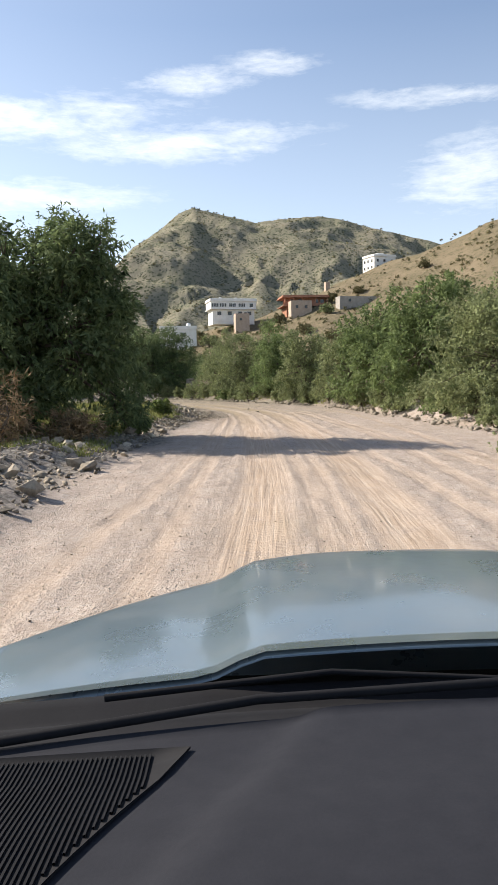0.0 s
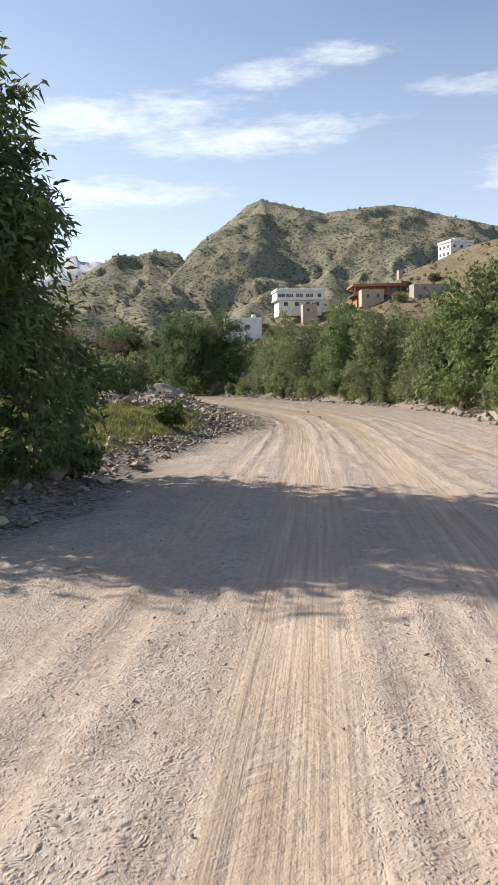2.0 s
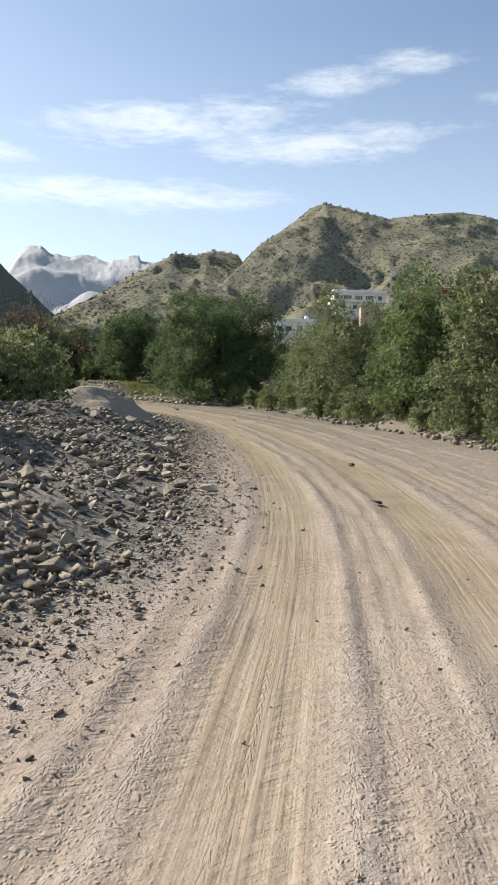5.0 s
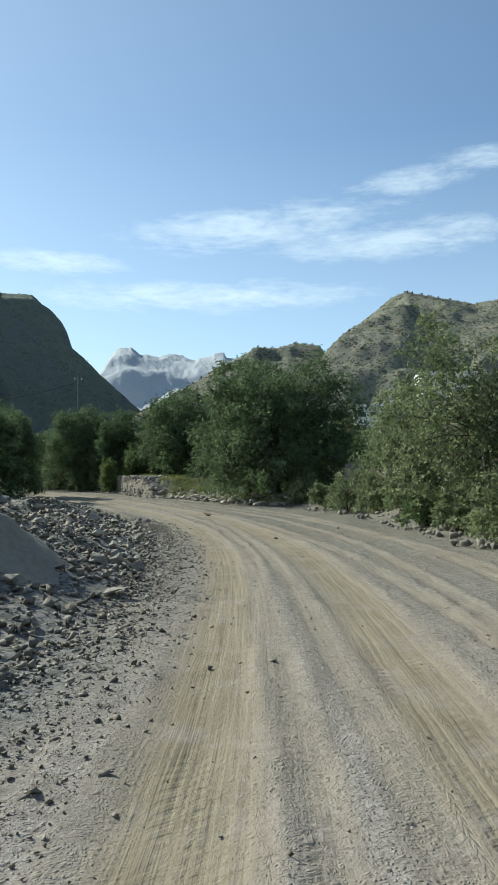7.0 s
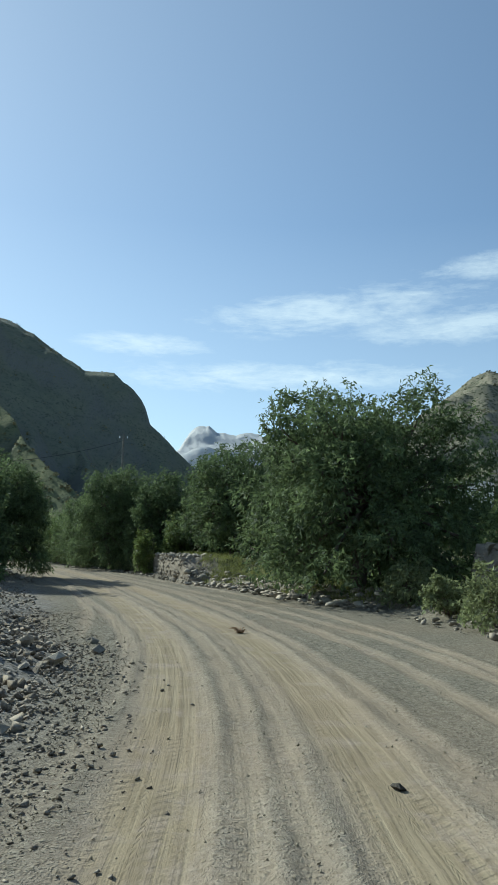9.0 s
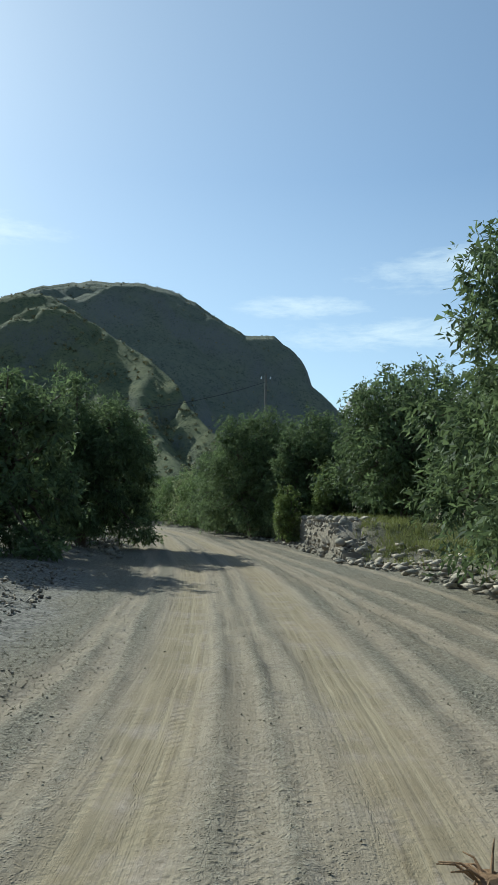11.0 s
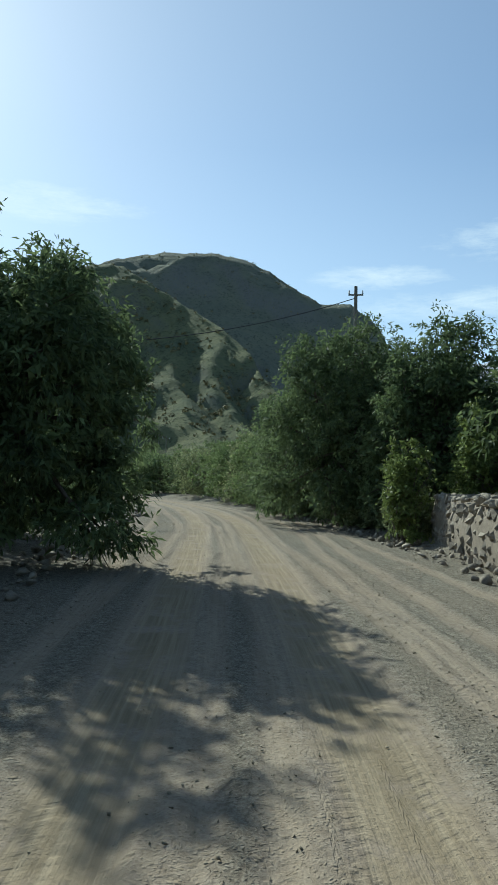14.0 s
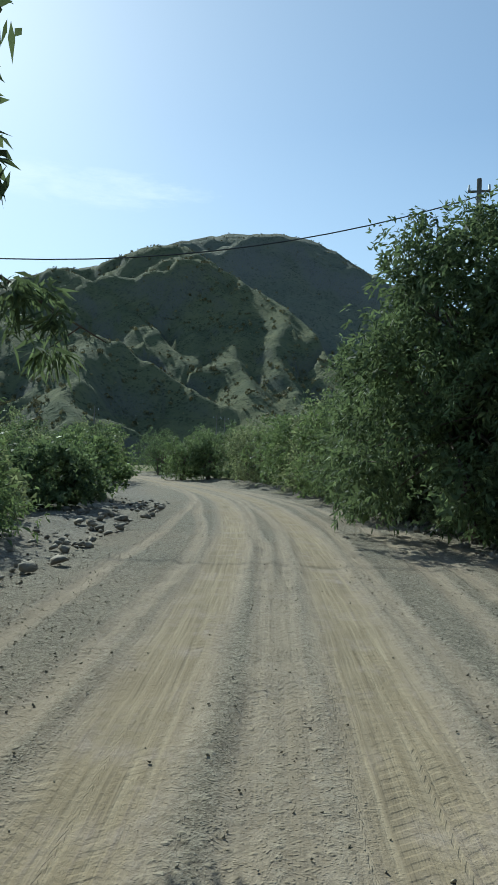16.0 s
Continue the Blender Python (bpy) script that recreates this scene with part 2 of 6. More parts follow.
def hill_material(name, soil, soil2, shrub, rock, amount, size):
    """Dry hillside: soil, dotted shrubs and bare rock on the steep parts."""
    m, N = material(name)
    pos = N.n("ShaderNodeTexCoord").outputs["Object"]
    big, mid = N.noise(pos, 0.35 / size, 5.0, 0.6), N.noise(pos, 2.2 / size, 6.0, 0.65)
    fine = N.noise(pos, 11.0 / size, 4.0, 0.7)
    col = N.mix(N.step(N.math("ADD", N.math("MULTIPLY", big, 0.6), N.math("MULTIPLY", mid, 0.4)), 0.4, 0.62), soil, soil2)
    dots = N.n("ShaderNodeTexVoronoi", ins={"Vector": pos, "Scale": 6.0 / size, "Randomness": 1.0}).outputs[0]
    dots2 = N.n("ShaderNodeTexVoronoi", ins={"Vector": pos, "Scale": 2.6 / size, "Randomness": 1.0}).outputs[0]
    sh = N.math("MAXIMUM", N.step(dots, 0.42, 0.25), N.math("MULTIPLY", N.step(dots2, 0.36, 0.2), 0.8))
    sh = N.math("MULTIPLY", sh, N.step(N.noise(pos, 1.1 / size, 5.0, 0.7), 0.52 - amount * 0.22, 0.72 - amount * 0.22))
    sh = N.math("MULTIPLY", sh, N.step(mid, 0.62 - amount * 0.4, 0.70 - amount * 0.4))
    col = N.mix(N.math("MULTIPLY", sh, 0.9), col, shrub)
    nz = N.n("ShaderNodeSeparateXYZ", ins={0: N.n("ShaderNodeNewGeometry").outputs["Normal"]}).outputs[2]
    col = N.mix(N.math("MULTIPLY", N.step(nz, 0.72, 0.5), N.step(fine, 0.3, 0.6)), col, rock)
    relief = N.math("ADD", N.math("MULTIPLY", mid, 1.0), N.math("ADD", N.math("MULTIPLY", fine, 0.35), N.math("MULTIPLY", sh, 0.25)))
    N.principled(Base_Color=col, Roughness=1.0, Specular_IOR_Level=0.05, Normal=N.bump(relief, 0.8, size * 0.14))
    return m


M_GROUND = ground_material()
M_PEAK = hill_material("green_hillside", (0.245, 0.222, 0.165), (0.165, 0.165, 0.115), (0.06, 0.07, 0.042), (0.22, 0.205, 0.17), 1.15, 17.0)
M_BROWN = hill_material("dry_brown_hillside", (0.215, 0.172, 0.115), (0.145, 0.125, 0.08), (0.08, 0.078, 0.04), (0.22, 0.165, 0.115), 0.6, 7.0)
# cliff tones set darker and cooler than the peak's: shade in the colour
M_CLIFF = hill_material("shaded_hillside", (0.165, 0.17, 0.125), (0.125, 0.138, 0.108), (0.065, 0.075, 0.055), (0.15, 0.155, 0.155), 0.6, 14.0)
M_SPUR = hill_material("scrubby_spur", (0.15, 0.155, 0.082), (0.10, 0.115, 0.068), (0.05, 0.06, 0.037), (0.125, 0.128, 0.12), 0.62, 10.0)
# granite kept pale and nearly even in tone: distance haze in the colour
M_FAR = hill_material("haze_pale_granite", (0.46, 0.465, 0.47), (0.44, 0.445, 0.45), (0.40, 0.405, 0.41), (0.47, 0.47, 0.47), 0.35, 40.0)
M_MANGO = leaf_material("dark_glossy_leaf", (0.040, 0.058, 0.030), (0.150, 0.195, 0.085), 0.72, 0.42)
M_LEAFY = leaf_material("fresh_green_leaf", (0.06, 0.085, 0.034), (0.185, 0.24, 0.095), 0.6, 0.42)
M_GREY = leaf_material("dusty_green_leaf", (0.075, 0.09, 0.042), (0.24, 0.272, 0.13), 0.65, 0.42)
M_BRIGHT = leaf_material("bright_green_leaf", (0.065, 0.09, 0.025), (0.19, 0.235, 0.075), 0.6, 0.37)
M_SCRUB = leaf_material("olive_scrub_leaf", (0.055, 0.055, 0.028), (0.19, 0.17, 0.085), 0.8, 0.1)
M_DRY = leaf_material("dry_brown_leaf", (0.10, 0.07, 0.04), (0.30, 0.21, 0.12), 0.8, 0.15)
M_GRASS = leaf_material("grass_blade", (0.08, 0.095, 0.025), (0.26, 0.27, 0.09), 0.6, 0.3)
M_BARK = simple("bark", (0.05, 0.04, 0.03), (0.17, 0.14, 0.11), 6.0, 0.9, 0.6, 0.03)
M_ROCK = simple("grey_rock", (0.15, 0.126, 0.097), (0.47, 0.41, 0.325), 4.0, 0.9, 0.5, 0.03, obj=True)
M_STONE = simple("tan_field_stone", (0.13, 0.114, 0.09), (0.34, 0.30, 0.24), 4.0, 0.9, 0.5, 0.03, obj=True)
M_DARKSTONE = simple("dark_stone", (0.04, 0.036, 0.03), (0.13, 0.115, 0.095), 9.0, 0.9, 0.5, 0.03)
M_CLOD = simple("dry_red_earth", (0.17, 0.10, 0.055), (0.36, 0.23, 0.13), 9.0, 0.95, 0.6, 0.03)
M_PEBBLE = simple("tan_pebble", (0.21, 0.17, 0.13), (0.46, 0.385, 0.305), 4.0, 0.95, 0.4, 0.02, obj=True)
M_GRIT = simple("grey_brown_pebble", (0.13, 0.112, 0.08), (0.36, 0.315, 0.235), 4.0, 0.95, 0.4, 0.02, obj=True)
M_MORTAR = simple("packed_earth", (0.15, 0.125, 0.095), (0.29, 0.25, 0.195), 5.0, 0.95, 0.6, 0.04)
M_WHITE = simple("white_plaster", (0.66, 0.64, 0.60), (0.84, 0.83, 0.80), 0.6, 0.8, 0.1, 0.02)
M_REDWALL = simple("terracotta_block_wall", (0.27, 0.13, 0.085), (0.40, 0.21, 0.14), 1.2, 0.9, 0.3, 0.03)
M_TANWALL = simple("bare_tan_block_wall", (0.36, 0.27, 0.21), (0.50, 0.40, 0.32), 1.2, 0.9, 0.3, 0.03)
M_GREYWALL = simple("grey_block_wall", (0.24, 0.22, 0.20), (0.42, 0.39, 0.35), 1.0, 0.9, 0.3, 0.03)
M_DARKGLASS = simple("dark_window_glass", (0.02, 0.025, 0.03), (0.05, 0.055, 0.06), 1.0, 0.15, 0.0, 0.01)
M_POLE = simple("weathered_grey_pole", (0.10, 0.095, 0.085), (0.22, 0.21, 0.19), 3.0, 0.85, 0.3, 0.01)
M_WIRE = simple("black_cable", (0.015, 0.015, 0.015), (0.03, 0.03, 0.03), 3.0, 0.6, 0.0, 0.01)
M_TANK = simple("pale_steel_tank", (0.55, 0.56, 0.57), (0.75, 0.76, 0.77), 2.0, 0.4, 0.05, 0.01)


# ---- mesh helpers ----
def mesh_from(name, verts, faces, mats, smooth=False, mat_index=None):
    me = bpy.data.meshes.new(name)
    verts = np.asarray(verts, dtype=np.float32)
    me.from_pydata(verts.tolist() if len(verts) < 50 else [tuple(v) for v in verts], [], faces if isinstance(faces, list) else faces.tolist())
    for mt in mats if isinstance(mats, (list, tuple)) else [mats]:
        me.materials.append(mt)
    if smooth:
        me.polygons.foreach_set("use_smooth", np.ones(len(me.polygons), dtype=bool))
    if mat_index is not None:
        me.polygons.foreach_set("material_index", np.asarray(mat_index, dtype=np.int32))
    me.update()
    return me


def quick_mesh(name, verts, faces, mat, smooth=False):
    """Fast mesh of equal-sided faces from arrays."""
    me = bpy.data.meshes.new(name)
    verts, faces = np.asarray(verts, dtype=np.float32), np.asarray(faces, dtype=np.int32)
    k = faces.shape[1]
    me.vertices.add(len(verts))
    me.vertices.foreach_set("co", verts.ravel())
    me.loops.add(faces.size)
    me.loops.foreach_set("vertex_index", faces.ravel())
    me.polygons.add(len(faces))
    me.polygons.foreach_set("loop_start", np.arange(0, faces.size, k, dtype=np.int32))
    me.materials.append(mat)
    me.update(calc_edges=True)
    if smooth:
        me.polygons.foreach_set("use_smooth", np.ones(len(faces), dtype=bool))
    me.validate()
    return me


def part(name, bm, mat, parent, label="", smooth=False):
    """One mesh object under a thing or a part, from a bmesh or a finished mesh."""
    if isinstance(bm, bmesh.types.BMesh):
        me = bpy.data.meshes.new(name)
        bm.to_mesh(me)
        bm.free()
        me.materials.append(mat)
        if smooth:
            me.polygons.foreach_set("use_smooth", np.ones(len(me.polygons), dtype=bool))
    else:
        me = bm
    ob = new(name, me)
    ob.parent = parent
    return tagged(ob, label) if label else ob


def thing(name, m, label, category, group="", kind=""):
    ob = new(name)
    ob.empty_display_size = 0.2
    ob.matrix_world = m
    return tagged(ob, label, category, group, kind)


def box(bm, x0, x1, y0, y1, z0, z1, bevel=0.0):
    r = bmesh.ops.create_cube(bm, size=1.0, matrix=Matrix.Translation(((x0 + x1) / 2, (y0 + y1) / 2, (z0 + z1) / 2))
                              @ Matrix.Diagonal((x1 - x0, y1 - y0, z1 - z0, 1)))
    if bevel:
        edges = list({e for v in r["verts"] for e in v.link_edges})
        bmesh.ops.bevel(bm, geom=edges, offset=bevel, segments=1, affect="EDGES")
    return bm


def boxed(*args, **kw):
    return box(bmesh.new(), *args, **kw)


def tube(pts, radii, sides=7):
    """Vertices and quads of a tapered tube through pts."""
    pts = [Vector(p) for p in pts]
    vs, fs = [], []
    for i, p in enumerate(pts):
        d = (pts[min(i + 1, len(pts) - 1)] - pts[max(i - 1, 0)]).normalized()
        a = d.orthogonal().normalized()
        b = d.cross(a)
        for k in range(sides):
            w = 2 * math.pi * k / sides
            vs.append(p + (a * math.cos(w) + b * math.sin(w)) * radii[i])
    for i in range(len(pts) - 1):
        for k in range(sides):
            fs.append((i * sides + k, i * sides + (k + 1) % sides, (i + 1) * sides + (k + 1) % sides, (i + 1) * sides + k))
    return vs, fs


def unit(v):
    return v / np.maximum(np.linalg.norm(v, axis=-1, keepdims=True), 1e-9)


def rng(seed):
    return np.random.RandomState(seed)


class Lattice:
    """Cheap smooth value noise on arrays, in -1 to 1."""

    def __init__(self, seed):
        self.g = rng(seed).rand(256, 256).astype(np.float64) * 2 - 1

    def at(self, x, y):
        xi, yi = np.floor(x).astype(int), np.floor(y).astype(int)
        fx, fy = x - xi, y - yi
        fx, fy = fx * fx * (3 - 2 * fx), fy * fy * (3 - 2 * fy)
        g = self.g
        a, b = g[xi % 256, yi % 256], g[(xi + 1) % 256, yi % 256]
        c, d = g[xi % 256, (yi + 1) % 256], g[(xi + 1) % 256, (yi + 1) % 256]
        return (a * (1 - fx) + b * fx) * (1 - fy) + (c * (1 - fx) + d * fx) * fy

    def fbm(self, x, y, octaves=4, gain=0.5):
        out, amp = 0, 1.0
        for k in range(octaves):
            out = out + amp * self.at(x * 2 ** k + 17.3 * k, y * 2 ** k - 9.1 * k)
            amp *= gain
        return out

    def ridged(self, x, y, octaves=4):
        out, amp = 0, 1.0
        for k in range(octaves):
            out = out + amp * (1 - 2 * np.abs(self.at(x * 2 ** k + 31.7 * k, y * 2 ** k + 5.9 * k)))
            amp *= 0.5
        return out


LAT = Lattice(5)

# ---- the wadi bed: centre line, banks ----
LINE = [(0.6, -60), (0.3, -30), (0.0, -10), (0.0, 0.0), (0.42, 14.0), (0.22, 31.7), (-1.0, 41.7), (-4.46, 54.1), (-8.3, 63.0),
        (-13.5, 71.2), (-20.7, 80.25), (-26.5, 86.65), (-34.0, 94.5), (-43.0, 103.0), (-54.0, 111.5), (-70.0, 121.0),
        (-100.0, 137.0), (-140.0, 155.0)]


def spline(points, step=0.25):
    p = np.array(points, float)
    p = np.vstack([2 * p[0] - p[1], p, 2 * p[-1] - p[-2]])
    out = []
    for i in range(1, len(p) - 2):
        for t in np.linspace(0, 1, 60, endpoint=False):
            a, b, c, d = p[i - 1], p[i], p[i + 1], p[i + 2]
            out.append(0.5 * (2 * b + (c - a) * t + (2 * a - 5 * b + 4 * c - d) * t ** 2 + (3 * b - a - 3 * c + d) * t ** 3))
    out = np.array(out)
    s = np.concatenate([[0], np.cumsum(np.hypot(*np.diff(out, axis=0).T))])
    k = np.argmin(np.hypot(out[:, 0], out[:, 1]))
    s -= s[k]
    ss = np.arange(s[0], s[-1], step)
    return ss, np.stack([np.interp(ss, s, out[:, 0]), np.interp(ss, s, out[:, 1])], 1)


S, CEN = spline(LINE)
TAN = np.gradient(CEN, axis=0)
for _ in range(3):                    # even out the heading
    TAN = np.stack([np.convolve(np.pad(TAN[:, k], 12, mode="edge"), np.ones(25) / 25, "valid") for k in (0, 1)], 1)
TAN /= np.hypot(*TAN.T)[:, None]
NRM = np.stack([TAN[:, 1], -TAN[:, 0]], 1)

RIGHT = [(-60, 7.5), (0, 7.2), (22, 6.8), (33, 6.0), (41, 6.3), (51, 5.8), (58, 5.0), (68, 6.2), (75, 6.4), (80, 5.2), (85, 5.2),
         (90, 4.4), (101, 4.8), (106, 4.6), (118, 4.4), (130, 3.8), (150, 3.5), (220, 4.0)]
LEFT = [(-60, -2.9), (0, -2.7), (17, -3.0), (30, -2.6), (34, -1.65), (37, -1.45), (40, -1.6), (44, -1.8), (52, -1.6), (66, -1.9), (70, -2.9), (84, -3.2),
        (100, -3.6), (110, -3.6), (125, -3.1), (150, -3.0), (220, -4.0)]


def along(table, s):
    t = np.array(table)
    return np.interp(s, t[:, 0], t[:, 1])


def world_xy(s, u):
    s = np.asarray(s)
    return tuple(np.interp(s, S, CEN[:, k]) + np.interp(s, S, NRM[:, k]) * np.asarray(u) for k in (0, 1))


def su(x, y):
    """Along and across the wadi bed, of a place."""
    d = (CEN[:, 0] - x) ** 2 + (CEN[:, 1] - y) ** 2
    k = int(np.argmin(d))
    return S[k], float((x - CEN[k, 0]) * NRM[k, 0] + (y - CEN[k, 1]) * NRM[k, 1])


def smooth01(v):
    v = np.clip(v, 0, 1)
    return v * v * (3 - 2 * v)


def from_track(s, u):
    """Metres across from the middle of the left wheel lane, which wanders; the right one lies GAUGE further."""
    return u - np.interp(s, [0, 14, 35, 50, 66, 78, 102, 130], [-0.18, -0.2, -0.38, -0.52, -0.72, -0.9, -0.8, -0.5]) + 0.07 * LAT.fbm(s * 0.11, 3.3, 2)


GAUGE = 1.62
# single tyre prints: across from the left lane, wander, its length and phase, width
PRINTS = ((0.62, 0.12, 31.0, 0.3, 0.13), (1.02, 0.10, 23.0, 1.9, 0.12), (2.45, 0.22, 40.0, 0.9, 0.14), (-0.85, 0.25, 36.0, 2.2, 0.13), (-1.35, 0.35, 52.0, 4.0, 0.13),
          (3.1, 0.30, 47.0, 5.1, 0.14), (3.9, 0.45, 60.0, 1.2, 0.14), (4.75, 0.30, 44.0, 3.0, 0.13))


def print_at(p, s):
    c, amp, length, ph, _ = p
    return c + amp * np.sin(2 * math.pi * s / length + ph) + 0.06 * LAT.at(s * 0.35, c * 3 + 0 * s)


def bed_height(s, u):
    """Height of the valley floor: ruts, rock spoil on one side, a bank and terrace on the other."""
    x, y = s * 0.97 + 3, u * 1.03
    uR, uL = along(RIGHT, s), along(LEFT, s)
    wob = 0.35 * LAT.fbm(s * 0.5, u * 0.25 + 40, 3)
    z = 0.014 * LAT.fbm(x * 0.35, y * 0.35, 3) + 0.014 * LAT.fbm(x * 2.2, y * 2.2, 3)
    inside = smooth01((u - uL) / 0.8) * smooth01((uR - u) / 0.8)
    w = from_track(s, u)
    edge = 0.7 + 0.6 * LAT.fbm(s * 1.1, u * 0.3 + 9, 3)
    inside = inside * np.interp(s, [22, 38], [0.55, 1.0])
    for c, half, depth in ((0.0, 0.36, 0.028), (GAUGE, 0.38, 0.03)):
        z = z - inside * depth * np.exp(-((w - c) / half) ** 4)
        for k, up in ((-1, 0.012), (1, 0.020)):
            z = z + inside * up * edge * np.exp(-((w - c - k * (half + 0.13)) / 0.09) ** 2)
    for p in PRINTS:
        d = w - print_at(p, s)
        z = z + inside * (-0.013 * np.exp(-(d / p[4]) ** 4) + 0.015 * edge * np.exp(-((np.abs(d) - p[4] - 0.07) / 0.055) ** 2))
    worn = np.exp(-(w / 0.45) ** 4) + np.exp(-((w - GAUGE) / 0.45) ** 4)
    z = z + 0.016 * (1 - np.clip(worn, 0, 1)) * LAT.fbm(x * 5.5, y * 5.5, 2)
    right = np.maximum(u - uR + wob, 0)
    z = z + 1.0 * smooth01(right / 2.0) * np.interp(s, [0, 20, 72, 78, 88, 90.5, 92, 101, 103, 108, 220], [.9, .8, .6, .4, .3, .7, 1.25, 1.3, .45, .35, .35]) \
        + 0.012 * np.maximum(right - 3, 0)
    left = np.maximum(uL - u + wob, 0)
    spoil = np.interp(s, [-20, 4, 14, 22, 32, 60, 68, 78, 84, 220], [.2, .35, .3, .3, .75, .75, .5, .25, .15, .1])
    z = z + spoil * smooth01(left / np.interp(s, [20, 34, 62, 70], [2.0, 3.4, 3.4, 2.0])) * (1 + 0.35 * LAT.fbm(x * 0.8, y * 0.8, 3)) + 0.02 * np.maximum(left - 6, 0)
    return z


def polar(az, el, d, eye=(0.0, 15.0)):
    """A place seen from eye: degrees left of +y, degrees up, metres away."""
    a = radians(az)
    return (eye[0] - d * math.sin(a), eye[1] + d * math.cos(a), 1.6 + d * math.tan(radians(el)))


def crest(rows, eye):
    return [polar(*r, eye=eye) for r in rows]


# the brown slope: (degrees left of +y, height of its edge in degrees up, metres away)
BROWN = np.array([(-180, 2.0, 420), (-130, 5.0, 420), (-90, 9.0, 400), (-60, 10.5, 380), (-35, 12.3, 320), (-25, 12.4, 292), (-18.5, 11.5, 290), (-15.2, 10.3, 300),
                  (-11, 9.0, 310), (-8.7, 8.25, 312), (-5.7, 7.0, 297), (-4, 6.0, 292), (-2, 5.3, 290), (0.5, 4.7, 285), (3, 4.1, 285), (6, 3.3, 285), (12, 2.2, 290),
                  (20, 0.8, 300), (30, -1.0, 300), (180, -1.0, 400)])


def hill_height(x, y):
    az, d = np.degrees(np.arctan2(-x, y)), np.hypot(x, y)
    el, dc = np.interp(az, BROWN[:, 0], BROWN[:, 1]), np.interp(az, BROWN[:, 0], BROWN[:, 2])
    top = 1.6 + dc * np.tan(np.radians(el))
    q = d / dc
    h = np.where(q < 1, top * np.clip((q - 0.33) / 0.67, 0, 1) ** 1.6 - 3 * np.clip(0.40 - q, 0, 1), top * (1 - 0.5 * np.clip(q - 1, 0, 4)))
    h = h + (0.7 * LAT.fbm(x * 0.05, y * 0.05, 4) + 0.5 * LAT.ridged(x * 0.06 + 7, y * 0.02, 3) - 0.3) * smooth01((h - 3) / 12)
    return h


def ground_height(x, y):
    s, u = su(x, y)
    return max(float(bed_height(np.array(s), np.array(u))), float(hill_height(np.array(float(x)), np.array(float(y)))))


def grid_faces(n, m, off=0):
    i = np.arange(n - 1)[:, None] * m + np.arange(m - 1)[None, :]
    i = i.ravel() + off
    return np.stack([i, i + 1, i + m + 1, i + m], 1)


